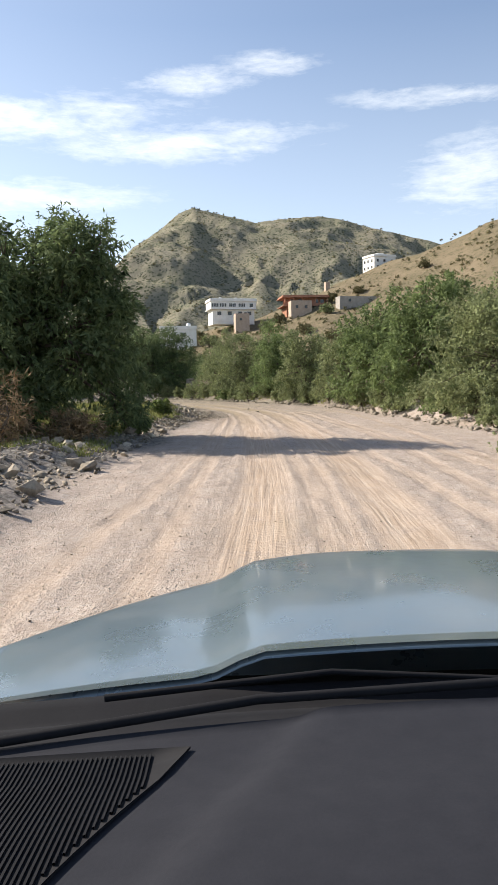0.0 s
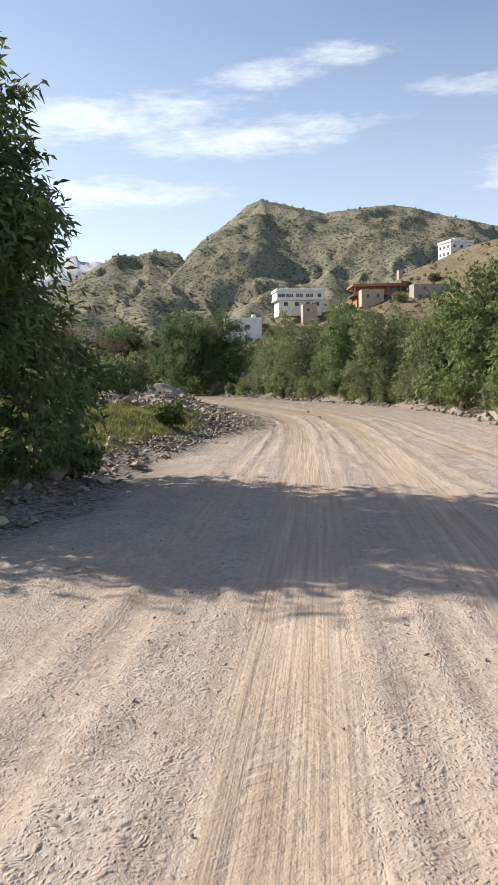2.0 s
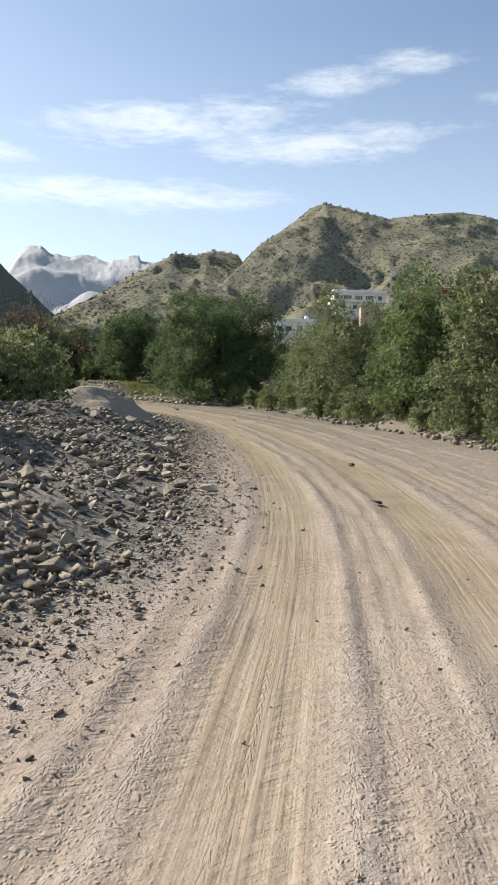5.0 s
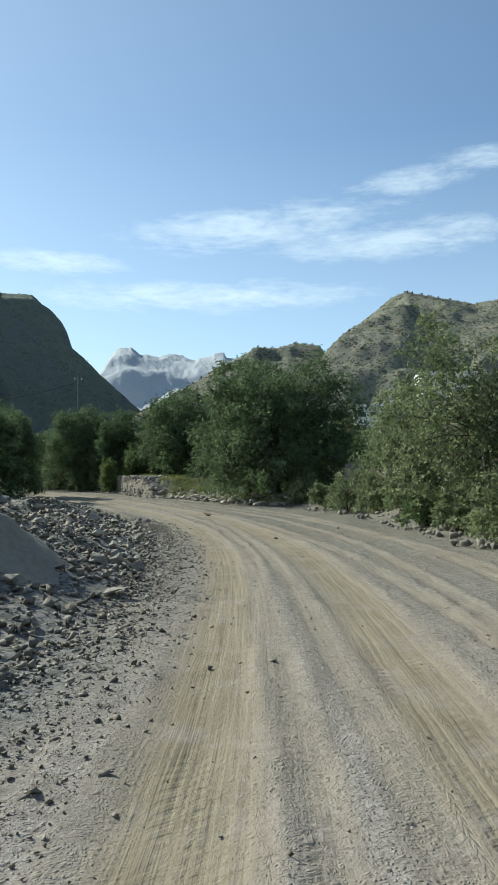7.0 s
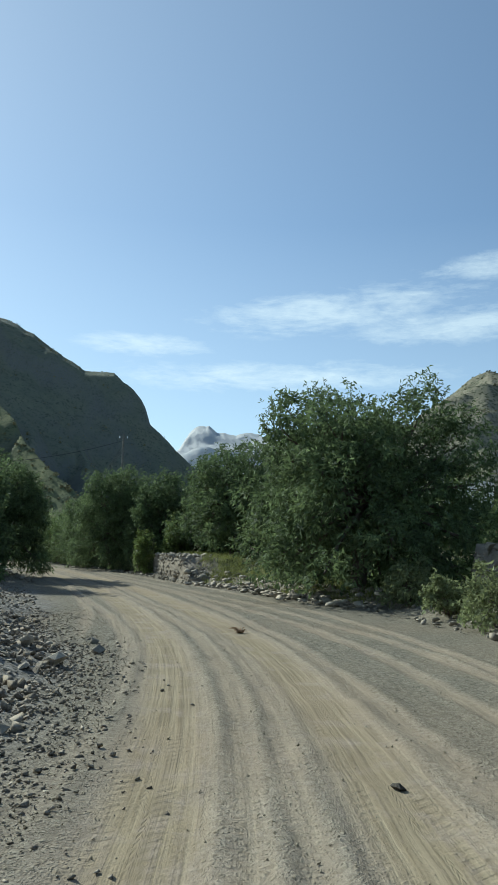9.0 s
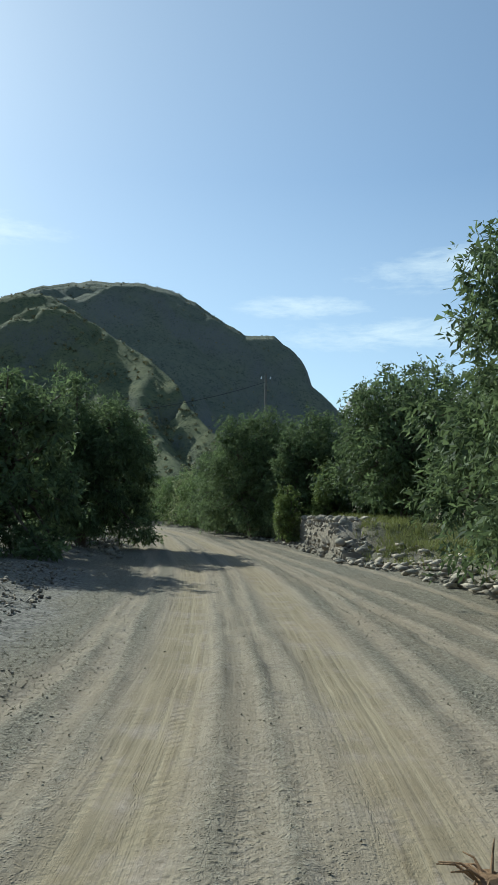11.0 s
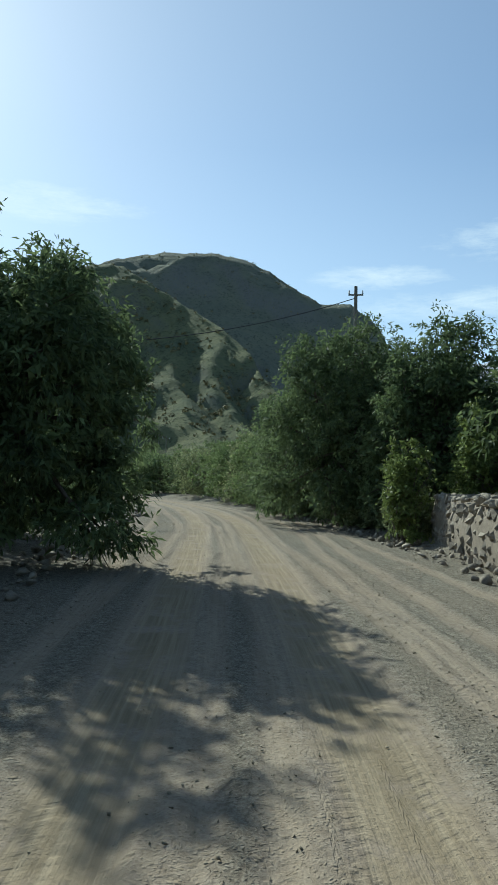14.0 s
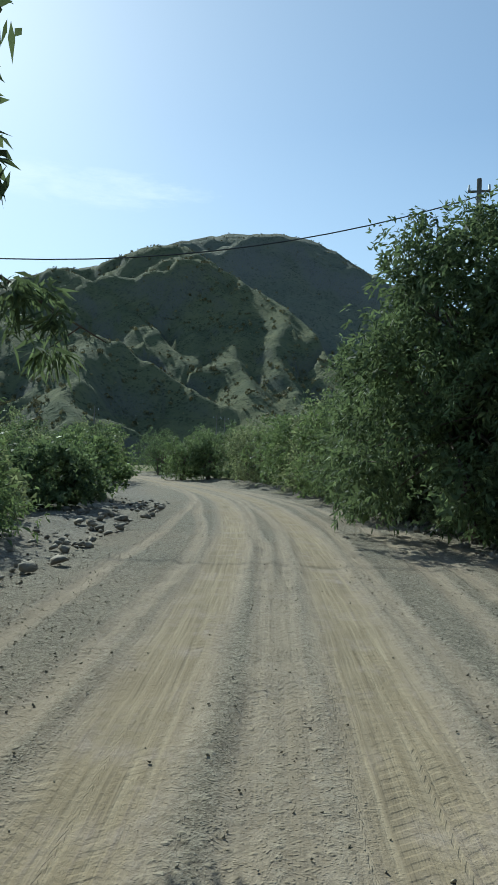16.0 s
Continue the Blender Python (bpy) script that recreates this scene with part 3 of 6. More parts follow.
def build_ground():
    ua = np.concatenate([-np.geomspace(7.2, 50, 26)[::-1], np.arange(-7.0, -3.4, 0.125), np.arange(-3.4, 5.6, 0.05), np.arange(5.6, 9.01, 0.125), np.geomspace(9.3, 50, 24)])
    ss = np.concatenate([S[S < -6][::6], np.arange(-6, 126, 0.2), S[S >= 126.2][::3]])
    s2, u2 = np.meshgrid(ss, ua, indexing="ij")
    x, y = world_xy(s2, u2)
    z = np.maximum(bed_height(s2, u2), hill_height(x, y) - 1.0)
    z = z - 0.5 * smooth01((np.abs(u2) - 46) / 4)
    near = np.stack([x, y, z], -1).reshape(-1, 3)
    f1 = grid_faces(len(ss), len(ua))[:, ::-1]
    # the rest of the valley floor, out to the horizon
    a = np.radians(np.arange(0, 360.01, 1.5))
    r = np.concatenate([[0.5], np.geomspace(15, 4400, 90)])
    r2, a2 = np.meshgrid(r, a, indexing="ij")
    fx, fy = -30 - r2 * np.sin(a2), 60 + r2 * np.cos(a2)
    dmin = np.full(fx.shape, 1e9)
    for k in range(0, len(S) - 200, 40):
        dmin = np.minimum(dmin, np.hypot(fx - CEN[k, 0], fy - CEN[k, 1]))
    fz = np.maximum(0.2 + 0.4 * LAT.fbm(fx * 0.03, fy * 0.03, 3), hill_height(fx, fy) - 0.4)
    fz = np.where(dmin < 38, -2.0, fz)
    far = np.stack([fx, fy, fz], -1).reshape(-1, 3)
    f2 = grid_faces(len(r), len(a), len(near))
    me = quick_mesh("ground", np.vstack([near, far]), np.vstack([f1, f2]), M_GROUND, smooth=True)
    me.materials.append(M_BROWN)
    uL, uR = along(LEFT, s2), along(RIGHT, s2)
    left, right = np.maximum(uL - u2, 0), np.maximum(u2 - uR, 0)
    nz = LAT.fbm(s2 * 0.25, u2 * 0.25, 3)
    rocky = smooth01((uL - u2 + 0.45 * nz + 0.35) / 0.9) * np.interp(s2, [-60, 2, 30, 78, 90, 220], [.9, .9, 1, 1, .4, .3])
    grassy = smooth01((left - 1.3 + 1.0 * nz) / 1.2) * np.interp(s2, [0, 8, 19, 22, 31, 36, 200], [.3, .5, .3, 1, 1, .1, .3])
    grassy = np.maximum(grassy, smooth01((left - 7 + 2 * nz) / 3)) + smooth01((right - 1.2 + nz) / 1.5)
    w = from_track(s2, u2)
    track = np.exp(-(w / 0.42) ** 4) + np.exp(-((w - GAUGE) / 0.44) ** 4)
    near_print = np.full(w.shape, 1.0)
    for p in PRINTS:
        d = w - print_at(p, s2)
        track = np.maximum(track, 0.55 * np.exp(-(d / (p[4] + 0.03)) ** 4))
        near_print = np.where(np.abs(d) < np.abs(near_print), d, near_print)
    for c in (-0.13, 0.13, GAUGE - 0.13, GAUGE + 0.15):
        d = w - c - 0.10 * np.sin(s2 / 5.3 + c * 9)
        near_print = np.where(np.abs(d) < np.abs(near_print), d, near_print)
    track = track * smooth01((u2 - uL - 0.2) / 0.7) * smooth01((uR - u2) / 0.7)
    near_print = np.where(track > 0.02, near_print, 1.0)
    n_far = len(far)
    for name, val, rest in (("u", u2, 0), ("s", s2, 0), ("rocky", rocky, 0.1), ("grassy", np.clip(grassy, 0, 1), 0.8), ("track", np.clip(track, 0, 1), 0), ("tyre", near_print, 1.0), ("bed", smooth01((u2 - uL) / 0.8) * smooth01((uR - 1.2 - u2) / 1.5), 0)):
        at = me.attributes.new(name, "FLOAT", "POINT")
        at.data.foreach_set("value", np.concatenate([val.ravel(), np.full(n_far, rest)]).astype(np.float32))
    # the hillside part of the sheet is dry brown slope
    hz = hill_height(near[:, 0], near[:, 1])
    hf = hill_height(far[:, 0], far[:, 1])
    on = np.concatenate([hz > near[:, 2] - 1.2, hf > 1.5]) & (np.concatenate([hz, hf]) > 1.5)
    allf = np.vstack([f1, f2])
    me.polygons.foreach_set("material_index", on[allf].all(1).astype(np.int32))
    ob = new("ground", me)
    tagged(ob, "pale gravel wadi track with wheel ruts and brown slopes", "ground", kind="structure")


build_ground()


def massif(name, label, crests, spurs, eye, az, rr, step, mat, slope, rough, fold, ragged=0.05, shelf=None, shrubs=0):
    """A mountain as a height sheet on a fan of directions. Its ridges, (degrees left, degrees up, metres off) from eye, are the
    skyline and the spurs that run down from it; slopes fall away from each ridge, cut by gullies. shelf: a gentler top, (metres, slope)."""
    a = np.arange(az[0], az[1] + 1e-6, step)
    r = np.geomspace(rr[0], rr[1], rr[2])
    r2, a2 = np.meshgrid(r, a, indexing="ij")
    x, y = eye[0] - r2 * np.sin(np.radians(a2)), eye[1] + r2 * np.cos(np.radians(a2))
    wx, wy = (fold * 0.10 * LAT.fbm(x / fold * 1.3 + c, y / fold * 1.3 - c, 3) for c in (3.1, 8.7))
    steep = slope * (1.0 + 0.22 * LAT.fbm(x / fold * 0.8 + 5, y / fold * 0.8, 3))
    soft = fold * 0.045
    h, side = np.full(x.shape, -60.0), np.full(x.shape, 1e3)
    for n, (rows, s) in enumerate([(c, 1.0) for c in crests] + list(spurs)):
        pts = crest(rows, eye)
        px, py = (x, y) if n < len(crests) else (x + wx, y + wy)
        for (ax, ay, az0), (bx, by, bz0) in zip(pts[:-1], pts[1:]):
            dx, dy = bx - ax, by - ay
            t = np.clip(((px - ax) * dx + (py - ay) * dy) / (dx * dx + dy * dy), 0, 1)
            d = np.sqrt((px - ax - t * dx) ** 2 + (py - ay - t * dy) ** 2 + soft ** 2) - soft
            fall = steep * s * d
            if shelf and n < len(crests):
                fall = np.where(d < shelf[0], shelf[1] * d, shelf[1] * shelf[0] + steep * (d - shelf[0]))
            k = az0 + (bz0 - az0) * t - fall
            side = np.where(k > h, d, side)
            h = np.maximum(h, k) + soft * 0.5 * np.maximum(0.0, 1 - np.abs(h - k) / (2 * soft)) ** 2
    w = smooth01(side / (fold * 0.5))
    gully = LAT.ridged(x / fold + wx / fold * 3, y / fold + wy / fold * 3, 3)
    h = h + rough * w * (gully - 0.7) + 0.22 * rough * LAT.fbm(x * 0.07, y * 0.07, 5) * smooth01(side / 25)
    t = np.array(sorted(crests[0]))
    el = np.interp(a2, t[:, 0], t[:, 1]) + ragged * LAT.fbm(a2 * 2.3, a2 * 0 + 3.7, 4)
    q = r2 / np.interp(a2, t[:, 0], t[:, 2])
    h = np.minimum(h, 1.6 + r2 * np.tan(np.radians(el - 0.22 * smooth01((0.985 - q) / 0.05) - 0.5 * smooth01((q - 1.02) / 0.06))))
    h = np.maximum(h, -8.0) - 3.0 * smooth01((3.0 - h) / 4.0)
    me = quick_mesh(name, np.stack([x, y, h], -1).reshape(-1, 3), grid_faces(len(r), len(a)), mat, smooth=True)
    tagged(new(name, me), label, "mountain", kind="structure")
    if not shrubs:
        return
    g = rng(shrubs)
    i, j = g.randint(0, len(r), shrubs * 3), g.randint(0, len(a), shrubs * 3)
    ok = (q[i, j] < 1.01) & (h[i, j] > 5) & (LAT.fbm(x[i, j] * 0.02, y[i, j] * 0.02, 3) + 0.7 * g.rand(len(i)) > 0.15)
    i, j = i[ok][:shrubs], j[ok][:shrubs]
    n, per = len(i), 9
    size = np.repeat(g.uniform(0.5, 1.0, n) ** 2 * 2.6, per)[:, None]
    d = unit(g.normal(size=(n * per, 3)))
    c = np.repeat(np.stack([x[i, j], y[i, j], h[i, j]], 1), per, 0) + d * size * np.array([0.5, 0.5, 0.4]) + np.array([0, 0, 0.25]) * size
    t1 = unit(np.cross(d, g.normal(size=d.shape)))
    t2 = np.cross(d, t1)
    v = np.stack([c - t1 * size * 0.4, c + t1 * size * 0.35, c + t2 * size * 0.55], 1).reshape(-1, 3)
    ob = new("hill_scrub", quick_mesh("hill_scrub", v, np.arange(len(v)).reshape(-1, 3), M_SCRUB))
    tagged(ob, "small olive shrubs dotted over the " + name.replace("_", " "), "shrubs", kind="stuff")


E0, E5, E9 = (0.0, 15.0), (-14.0, 68.0), (-26.5, 86.65)
massif("mountain_peak", "grey-green scrubby mountain with a pointed peak",
       [[(13, 6.0, 930), (10.4, 8.6, 915), (8.7, 10.3, 900), (6.8, 11.45, 890), (5.2, 12.75, 900), (4.1, 13.15, 900), (2.4, 12.75, 900), (-0.7, 12.05, 890), (-2.8, 12.25, 885),
         (-5.6, 12.4, 880), (-7.1, 12.1, 870), (-9.7, 11.35, 860), (-12.8, 10.5, 860), (-16, 9.5, 860), (-20, 8.5, 880), (-28, 7.0, 900), (-36, 5.0, 900)]],
       [([(4.1, 13.1, 895), (2.7, 11.0, 830), (1.2, 9.6, 760), (2.8, 7.2, 640), (5.7, 4.6, 500)], 1.0),
        ([(1.2, 9.6, 760), (0.6, 7.2, 660), (1.4, 4.4, 520)], 1.1),
        ([(-5.6, 12.3, 875), (-3.7, 10.7, 820), (-1.6, 9.4, 740), (-0.9, 7.4, 640), (-1.0, 5.0, 520)], 1.0),
        ([(-3.7, 10.7, 820), (-4.6, 8.6, 720), (-4.2, 5.6, 560)], 1.15),
        ([(6.5, 11.5, 880), (5.9, 9.9, 800), (6.9, 7.6, 700), (8.2, 5.2, 560)], 1.0),
        ([(-9.7, 11.2, 850), (-8.2, 9.9, 780), (-6.9, 8.2, 680), (-7.5, 5.5, 560)], 1.0),
        ([(-16, 9.4, 850), (-14, 8.0, 760), (-12.5, 6.0, 640)], 1.0)],
       E0, (-36, 14), (330, 1300, 190), 0.17, M_PEAK, 0.47, 9.0, 110.0, shrubs=2600)
massif("mountain_shoulder", "lower grey-green scrubby hill in front of the peak",
       [[(40, -1.5, 560), (34, -0.5, 580), (30, 0.8, 600), (26, 3.1, 630), (22.3, 5.3, 655), (20.5, 6.25, 670), (18.0, 7.8, 690), (15.0, 9.35, 715), (13.7, 9.25, 730), (12.2, 9.65, 745), (10.9, 9.5, 745),
         (10.3, 9.25, 740), (9.4, 8.0, 690), (8.6, 6.2, 600), (7.6, 4.2, 500), (6.8, 2.0, 420), (4, -1.0, 380)]],
       [([(12.2, 9.55, 740), (13.0, 7.7, 640), (13.0, 5.2, 520), (12.0, 3.2, 430)], 1.0),
        ([(15.0, 9.25, 710), (16.4, 7.4, 600), (16.9, 5.0, 490)], 1.0),
        ([(18.0, 7.7, 685), (19.8, 5.8, 580), (20.6, 4.0, 480)], 1.0)],
       E0, (3, 40), (300, 1000, 150), 0.15, M_PEAK, 0.46, 7.0, 85.0, shrubs=1700)
massif("mountain_far", "granite mountains far down the valley, haze put into their pale colour",
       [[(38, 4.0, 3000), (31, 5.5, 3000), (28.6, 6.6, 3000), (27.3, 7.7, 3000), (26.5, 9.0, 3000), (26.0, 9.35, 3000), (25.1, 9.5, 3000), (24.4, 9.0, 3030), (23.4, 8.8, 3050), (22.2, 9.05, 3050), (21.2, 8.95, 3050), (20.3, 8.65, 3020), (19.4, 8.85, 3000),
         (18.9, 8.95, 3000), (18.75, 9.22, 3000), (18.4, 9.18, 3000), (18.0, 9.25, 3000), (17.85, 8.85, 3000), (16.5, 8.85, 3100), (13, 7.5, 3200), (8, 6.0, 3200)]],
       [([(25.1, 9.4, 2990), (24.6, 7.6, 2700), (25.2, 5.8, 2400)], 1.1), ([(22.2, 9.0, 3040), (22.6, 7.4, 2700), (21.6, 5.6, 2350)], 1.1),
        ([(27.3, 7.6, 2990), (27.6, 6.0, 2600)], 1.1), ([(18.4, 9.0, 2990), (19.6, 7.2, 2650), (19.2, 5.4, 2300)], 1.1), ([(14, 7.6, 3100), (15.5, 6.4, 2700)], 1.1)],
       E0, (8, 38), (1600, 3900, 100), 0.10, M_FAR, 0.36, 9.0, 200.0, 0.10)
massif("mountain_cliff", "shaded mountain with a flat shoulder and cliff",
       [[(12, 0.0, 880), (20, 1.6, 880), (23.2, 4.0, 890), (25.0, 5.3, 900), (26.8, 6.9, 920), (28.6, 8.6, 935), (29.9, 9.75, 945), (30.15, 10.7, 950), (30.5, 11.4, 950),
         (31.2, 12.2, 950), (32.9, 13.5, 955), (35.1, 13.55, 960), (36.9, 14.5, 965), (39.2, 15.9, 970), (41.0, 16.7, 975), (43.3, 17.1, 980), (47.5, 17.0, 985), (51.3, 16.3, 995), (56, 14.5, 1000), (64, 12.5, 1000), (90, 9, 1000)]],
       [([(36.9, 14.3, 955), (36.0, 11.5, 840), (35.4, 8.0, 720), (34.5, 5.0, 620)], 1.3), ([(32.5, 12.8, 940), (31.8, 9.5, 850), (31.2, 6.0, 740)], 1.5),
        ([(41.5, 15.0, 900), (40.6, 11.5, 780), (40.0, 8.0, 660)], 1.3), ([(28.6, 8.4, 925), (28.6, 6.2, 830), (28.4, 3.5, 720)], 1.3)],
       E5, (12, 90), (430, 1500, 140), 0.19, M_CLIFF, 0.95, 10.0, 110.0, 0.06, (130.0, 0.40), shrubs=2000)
massif("mountain_spur", "steep dry spurs in front of the shaded mountain",
       [[(100, 6, 540), (82, 10, 540), (70, 11.5, 560), (64.7, 12.5, 560), (62.7, 13.3, 560), (60.3, 14.25, 560), (58.4, 14.1, 560), (56.6, 15.1, 560), (54.4, 16.0, 560), (52.3, 16.5, 560), (50.8, 16.25, 550),
         (48.7, 15.1, 525), (46.5, 13.9, 500), (42.9, 12.0, 445), (40.7, 10.2, 405), (39.6, 8.3, 375), (37.5, 6.3, 340), (34, 3.5, 300), (30, 0.5, 270), (22, -1, 260)]],
       [([(60.1, 14.2, 555), (58.2, 13.3, 520), (56.0, 11.8, 480), (53.8, 10.2, 440), (50.7, 7.6, 390), (48.5, 5.0, 350)], 1.0),
        ([(54.4, 15.9, 555), (52.0, 13.0, 500), (50.6, 10.4, 445), (49.6, 7.6, 390)], 1.1),
        ([(46.5, 13.8, 496), (46.1, 12.0, 460), (47.0, 10.1, 420), (46.7, 7.9, 370), (45.8, 5.4, 320), (45, 2.6, 270)], 0.9),
        ([(42.9, 11.9, 440), (43.4, 9.0, 390), (42.6, 5.6, 330), (41.5, 2.5, 280)], 1.0),
        ([(84, 10.5, 420), (72, 10.0, 410), (66, 9.7, 400), (60.1, 9.4, 375), (56.8, 9.0, 350), (54.1, 7.6, 335), (50.6, 5.6, 320), (47.5, 4.3, 305), (44, 2.2, 290)], 1.25),
        ([(64.7, 12.4, 555), (65, 10.6, 480)], 1.0), ([(66, 9.7, 400), (67, 6.0, 320)], 1.1), ([(58.5, 9.2, 362), (59.5, 5.8, 300), (59, 3.0, 250)], 1.1)],
       E9, (22, 100), (190, 760, 170), 0.17, M_SPUR, 0.72, 7.0, 55.0, 0.12, shrubs=3000)


# ---- trees and bushes ----
def leaf_cloud(r, lobes, count, per, length, width, droop, spread=0.25, fill=0.25, floor=0.15, plain=False):
    """Rosettes of pointed leaves over the outside of a group of lobes (x, y, z, rx, ry, rz)."""
    L = np.array(lobes, float)
    area = (L[:, 3] * L[:, 4] + L[:, 3] * L[:, 5] + L[:, 4] * L[:, 5])
    knot = 7 if count > 400 and not plain else 4
    tips = max(count // knot, 1)
    count = tips * knot
    which = np.repeat(r.choice(len(L), size=tips, p=area / area.sum()), knot)
    d0 = unit(r.normal(size=(tips, 3)))
    d = np.repeat(d0, knot, 0)
    d[:, 2] = np.where((d[:, 2] < -0.55) & (r.rand(count) < 0.7), -d[:, 2], d[:, 2])
    rad = np.repeat(np.where(r.rand(tips) < fill, r.uniform(0.55, 0.85, tips), r.uniform(0.84, 1.12, tips)), knot)
    rad = rad * (1 + 0.34 * LAT.fbm(d[:, 0] * 2.3 + which * 3.1, d[:, 1] * 2.3 + d[:, 2] * 2.9, 3))
    p = L[which, :3] + d * L[which, 3:] * rad[:, None]
    # each shoot is a drooping tuft of rosettes
    tuft = np.minimum(0.26 * L[which, 3:].mean(1), 1.1 * length)[:, None]
    p = p + r.normal(size=p.shape) * tuft * np.array([1.0, 1.0, 0.8]) - np.array([0, 0, 0.5]) * tuft * np.abs(r.normal(size=(count, 1)))
    # drop what sits deep inside another lobe
    deep = np.zeros(count, bool)
    for k in range(len(L)):
        q = np.linalg.norm((p - L[k, :3]) / L[k, 3:], axis=1)
        deep |= (q < 0.62) & (which != k)
    keep = ~deep & (p[:, 2] > floor)
    p, d = p[keep], d[keep]
    n = len(p)
    p0 = np.repeat(p, per, 0)
    out = unit(np.repeat(unit(d + r.normal(size=d.shape) * 0.5), per, 0) * 0.75 + r.normal(size=(n * per, 3)) * 0.6 + np.array([0, 0, -droop]))
    p0 = p0 + r.normal(size=p0.shape) * spread * length
    ln = length * r.uniform(0.6, 1.25, (n * per, 1))
    side = unit(np.cross(out, r.normal(size=out.shape)))
    nrm = np.cross(side, out)
    w = width * r.uniform(0.7, 1.2, (n * per, 1))
    mid = p0 + out * ln * 0.45 - nrm * ln * 0.04
    tip = p0 + out * ln + np.array([0, 0, -1.0]) * ln * 0.25 * droop
    ring = [p0 - side * w * 0.5, mid + side * w * 1.5, tip] if plain else [p0, mid + side * w, tip, mid - side * w]
    v = np.stack(ring, 1).reshape(-1, 3)
    f = np.arange(len(v)).reshape(-1, len(ring))
    return v, f


def limbs(r, lobes, base_r, lean=0.15, stems=1, side=7):
    """Trunk and limbs that reach into the lobes."""
    vs, fs = [], []

    def add(pts, rad, sd):
        v, f = tube(pts, rad, sd)
        o = len(vs)
        vs.extend([tuple(q) for q in v])
        fs.extend([tuple(k + o for k in q) for q in f])

    top = max(l[2] for l in lobes)
    forks = []
    for k in range(stems):
        a = 2 * math.pi * k / max(stems, 1) + r.rand()
        off = base_r * (1.6 if stems > 1 else 0)
        b = Vector((math.cos(a) * off, math.sin(a) * off, -0.25))
        t = b + Vector((r.normal() * lean + math.cos(a) * off * 2, r.normal() * lean + math.sin(a) * off * 2, top * 0.42 + 0.25))
        m = (b + t) / 2 + Vector((r.normal() * 0.08, r.normal() * 0.08, 0))
        add([b, b + Vector((0, 0, 0.3)), m, t], [base_r * 1.5, base_r * 1.1, base_r * 0.9, base_r * 0.65], side)
        forks.append((t, base_r * 0.6))
    for l in lobes:
        t, rr = forks[int(r.randint(len(forks)))]
        e = Vector(l[:3])
        m = (t + e) / 2 + Vector((r.normal() * 0.2, r.normal() * 0.2, 0.15))
        add([t, m, e], [rr * 0.75, rr * 0.45, rr * 0.2], 4)
        for k in range(1):
            d = Vector(r.normal(size=3)).normalized()
            add([m.lerp(e, 0.6), e + Vector((d.x * l[3], d.y * l[4], d.z * l[5])) * 0.8], [rr * 0.25, rr * 0.06], 3)
    return vs, fs


def make_lobes(r, rad, height, n, low, flat=1.0):
    """Uneven crown: a few domes that lean on one another, each covered with small lobes."""
    out = []
    m = 4 if n > 7 else 3
    a0 = r.uniform(0, 6.28)
    for j in range(m):
        a = a0 + 2 * math.pi * j / m + r.uniform(-0.5, 0.5)
        off = rad * r.uniform(0.28, 0.48)
        cx, cy = (math.cos(a) * off, math.sin(a) * off)
        R, H = rad * r.uniform(0.58, 0.74), height * (1.0 if j == 0 else r.uniform(0.80, 1.0))
        tall = H - low
        out.append((cx, cy, low + tall * 0.45, R * 0.62, R * 0.62, tall * 0.38))
        for k in range(n + 4):
            zf = 0.04 + 0.90 * ((k + r.rand()) / (n + 4)) ** 1.1
            reach = R * (1 - max(0.0, zf - 0.1) ** 2.3) ** 0.65 * r.uniform(0.78, 1.15)
            q = rad * r.uniform(0.12, 0.26)
            b = k * 2.4 + r.uniform(-0.5, 0.5)
            d = max(reach - q, 0.05)
            out.append((cx + math.cos(b) * d, cy + math.sin(b) * d, max(low + tall * zf - q * 0.4, q * 0.6), q, q, q * r.uniform(0.75, 1.3) * flat))
    return out


def plant(name, x, y, rad, height, mat, label, seed, count=2200, per=7, length=0.22, width=0.032, droop=0.35, n=9, low=0.5,
          trunk=0.16, stems=1, category="tree", group="", base=None, core=True, squash=(1, 1), reach=(), plain=False):
    r = rng(seed)
    z = ground_height(x, y) if base is None else base
    ob = thing(name, pose(x, y, z), label, category, group)
    lobes = make_lobes(r, rad, height, n, low)
    lobes = [(l[0] * squash[0], l[1] * squash[1], l[2], l[3] * squash[0], l[4] * squash[1], l[5]) for l in lobes]
    lobes += [(a - x, b - y, c - z, q, q, q) for a, b, c, q in reach]
    v, f = limbs(r, lobes, trunk, stems=stems)
    part("trunk", mesh_from("trunk", v, f, M_BARK, smooth=True), None, ob)
    v, f = leaf_cloud(r, lobes, count if plain else int(count * 1.2), max(per - 2, 5), length * 0.9, width * 1.15, droop, plain=plain)
    if core:
        # large inner leaves close the crown
        v2, f2 = leaf_cloud(r, [(l[0], l[1], l[2], l[3] * 0.68, l[4] * 0.68, l[5] * 0.68) for l in lobes], count * 2 // 3, 3,
                            length * 1.25, width * 2.3, 0.3, plain=True)
        part("inner_crown", quick_mesh("inner_crown", v2, f2, mat), None, ob)
    part("crown", quick_mesh("crown", v, f, mat), None, ob)
    return ob


RIGHT_SIDE, LEFT_SIDE = "bushes along the gravel bank", "trees along the rocky bank"
MANGO = "dense dark green tree with drooping pointed leaves"
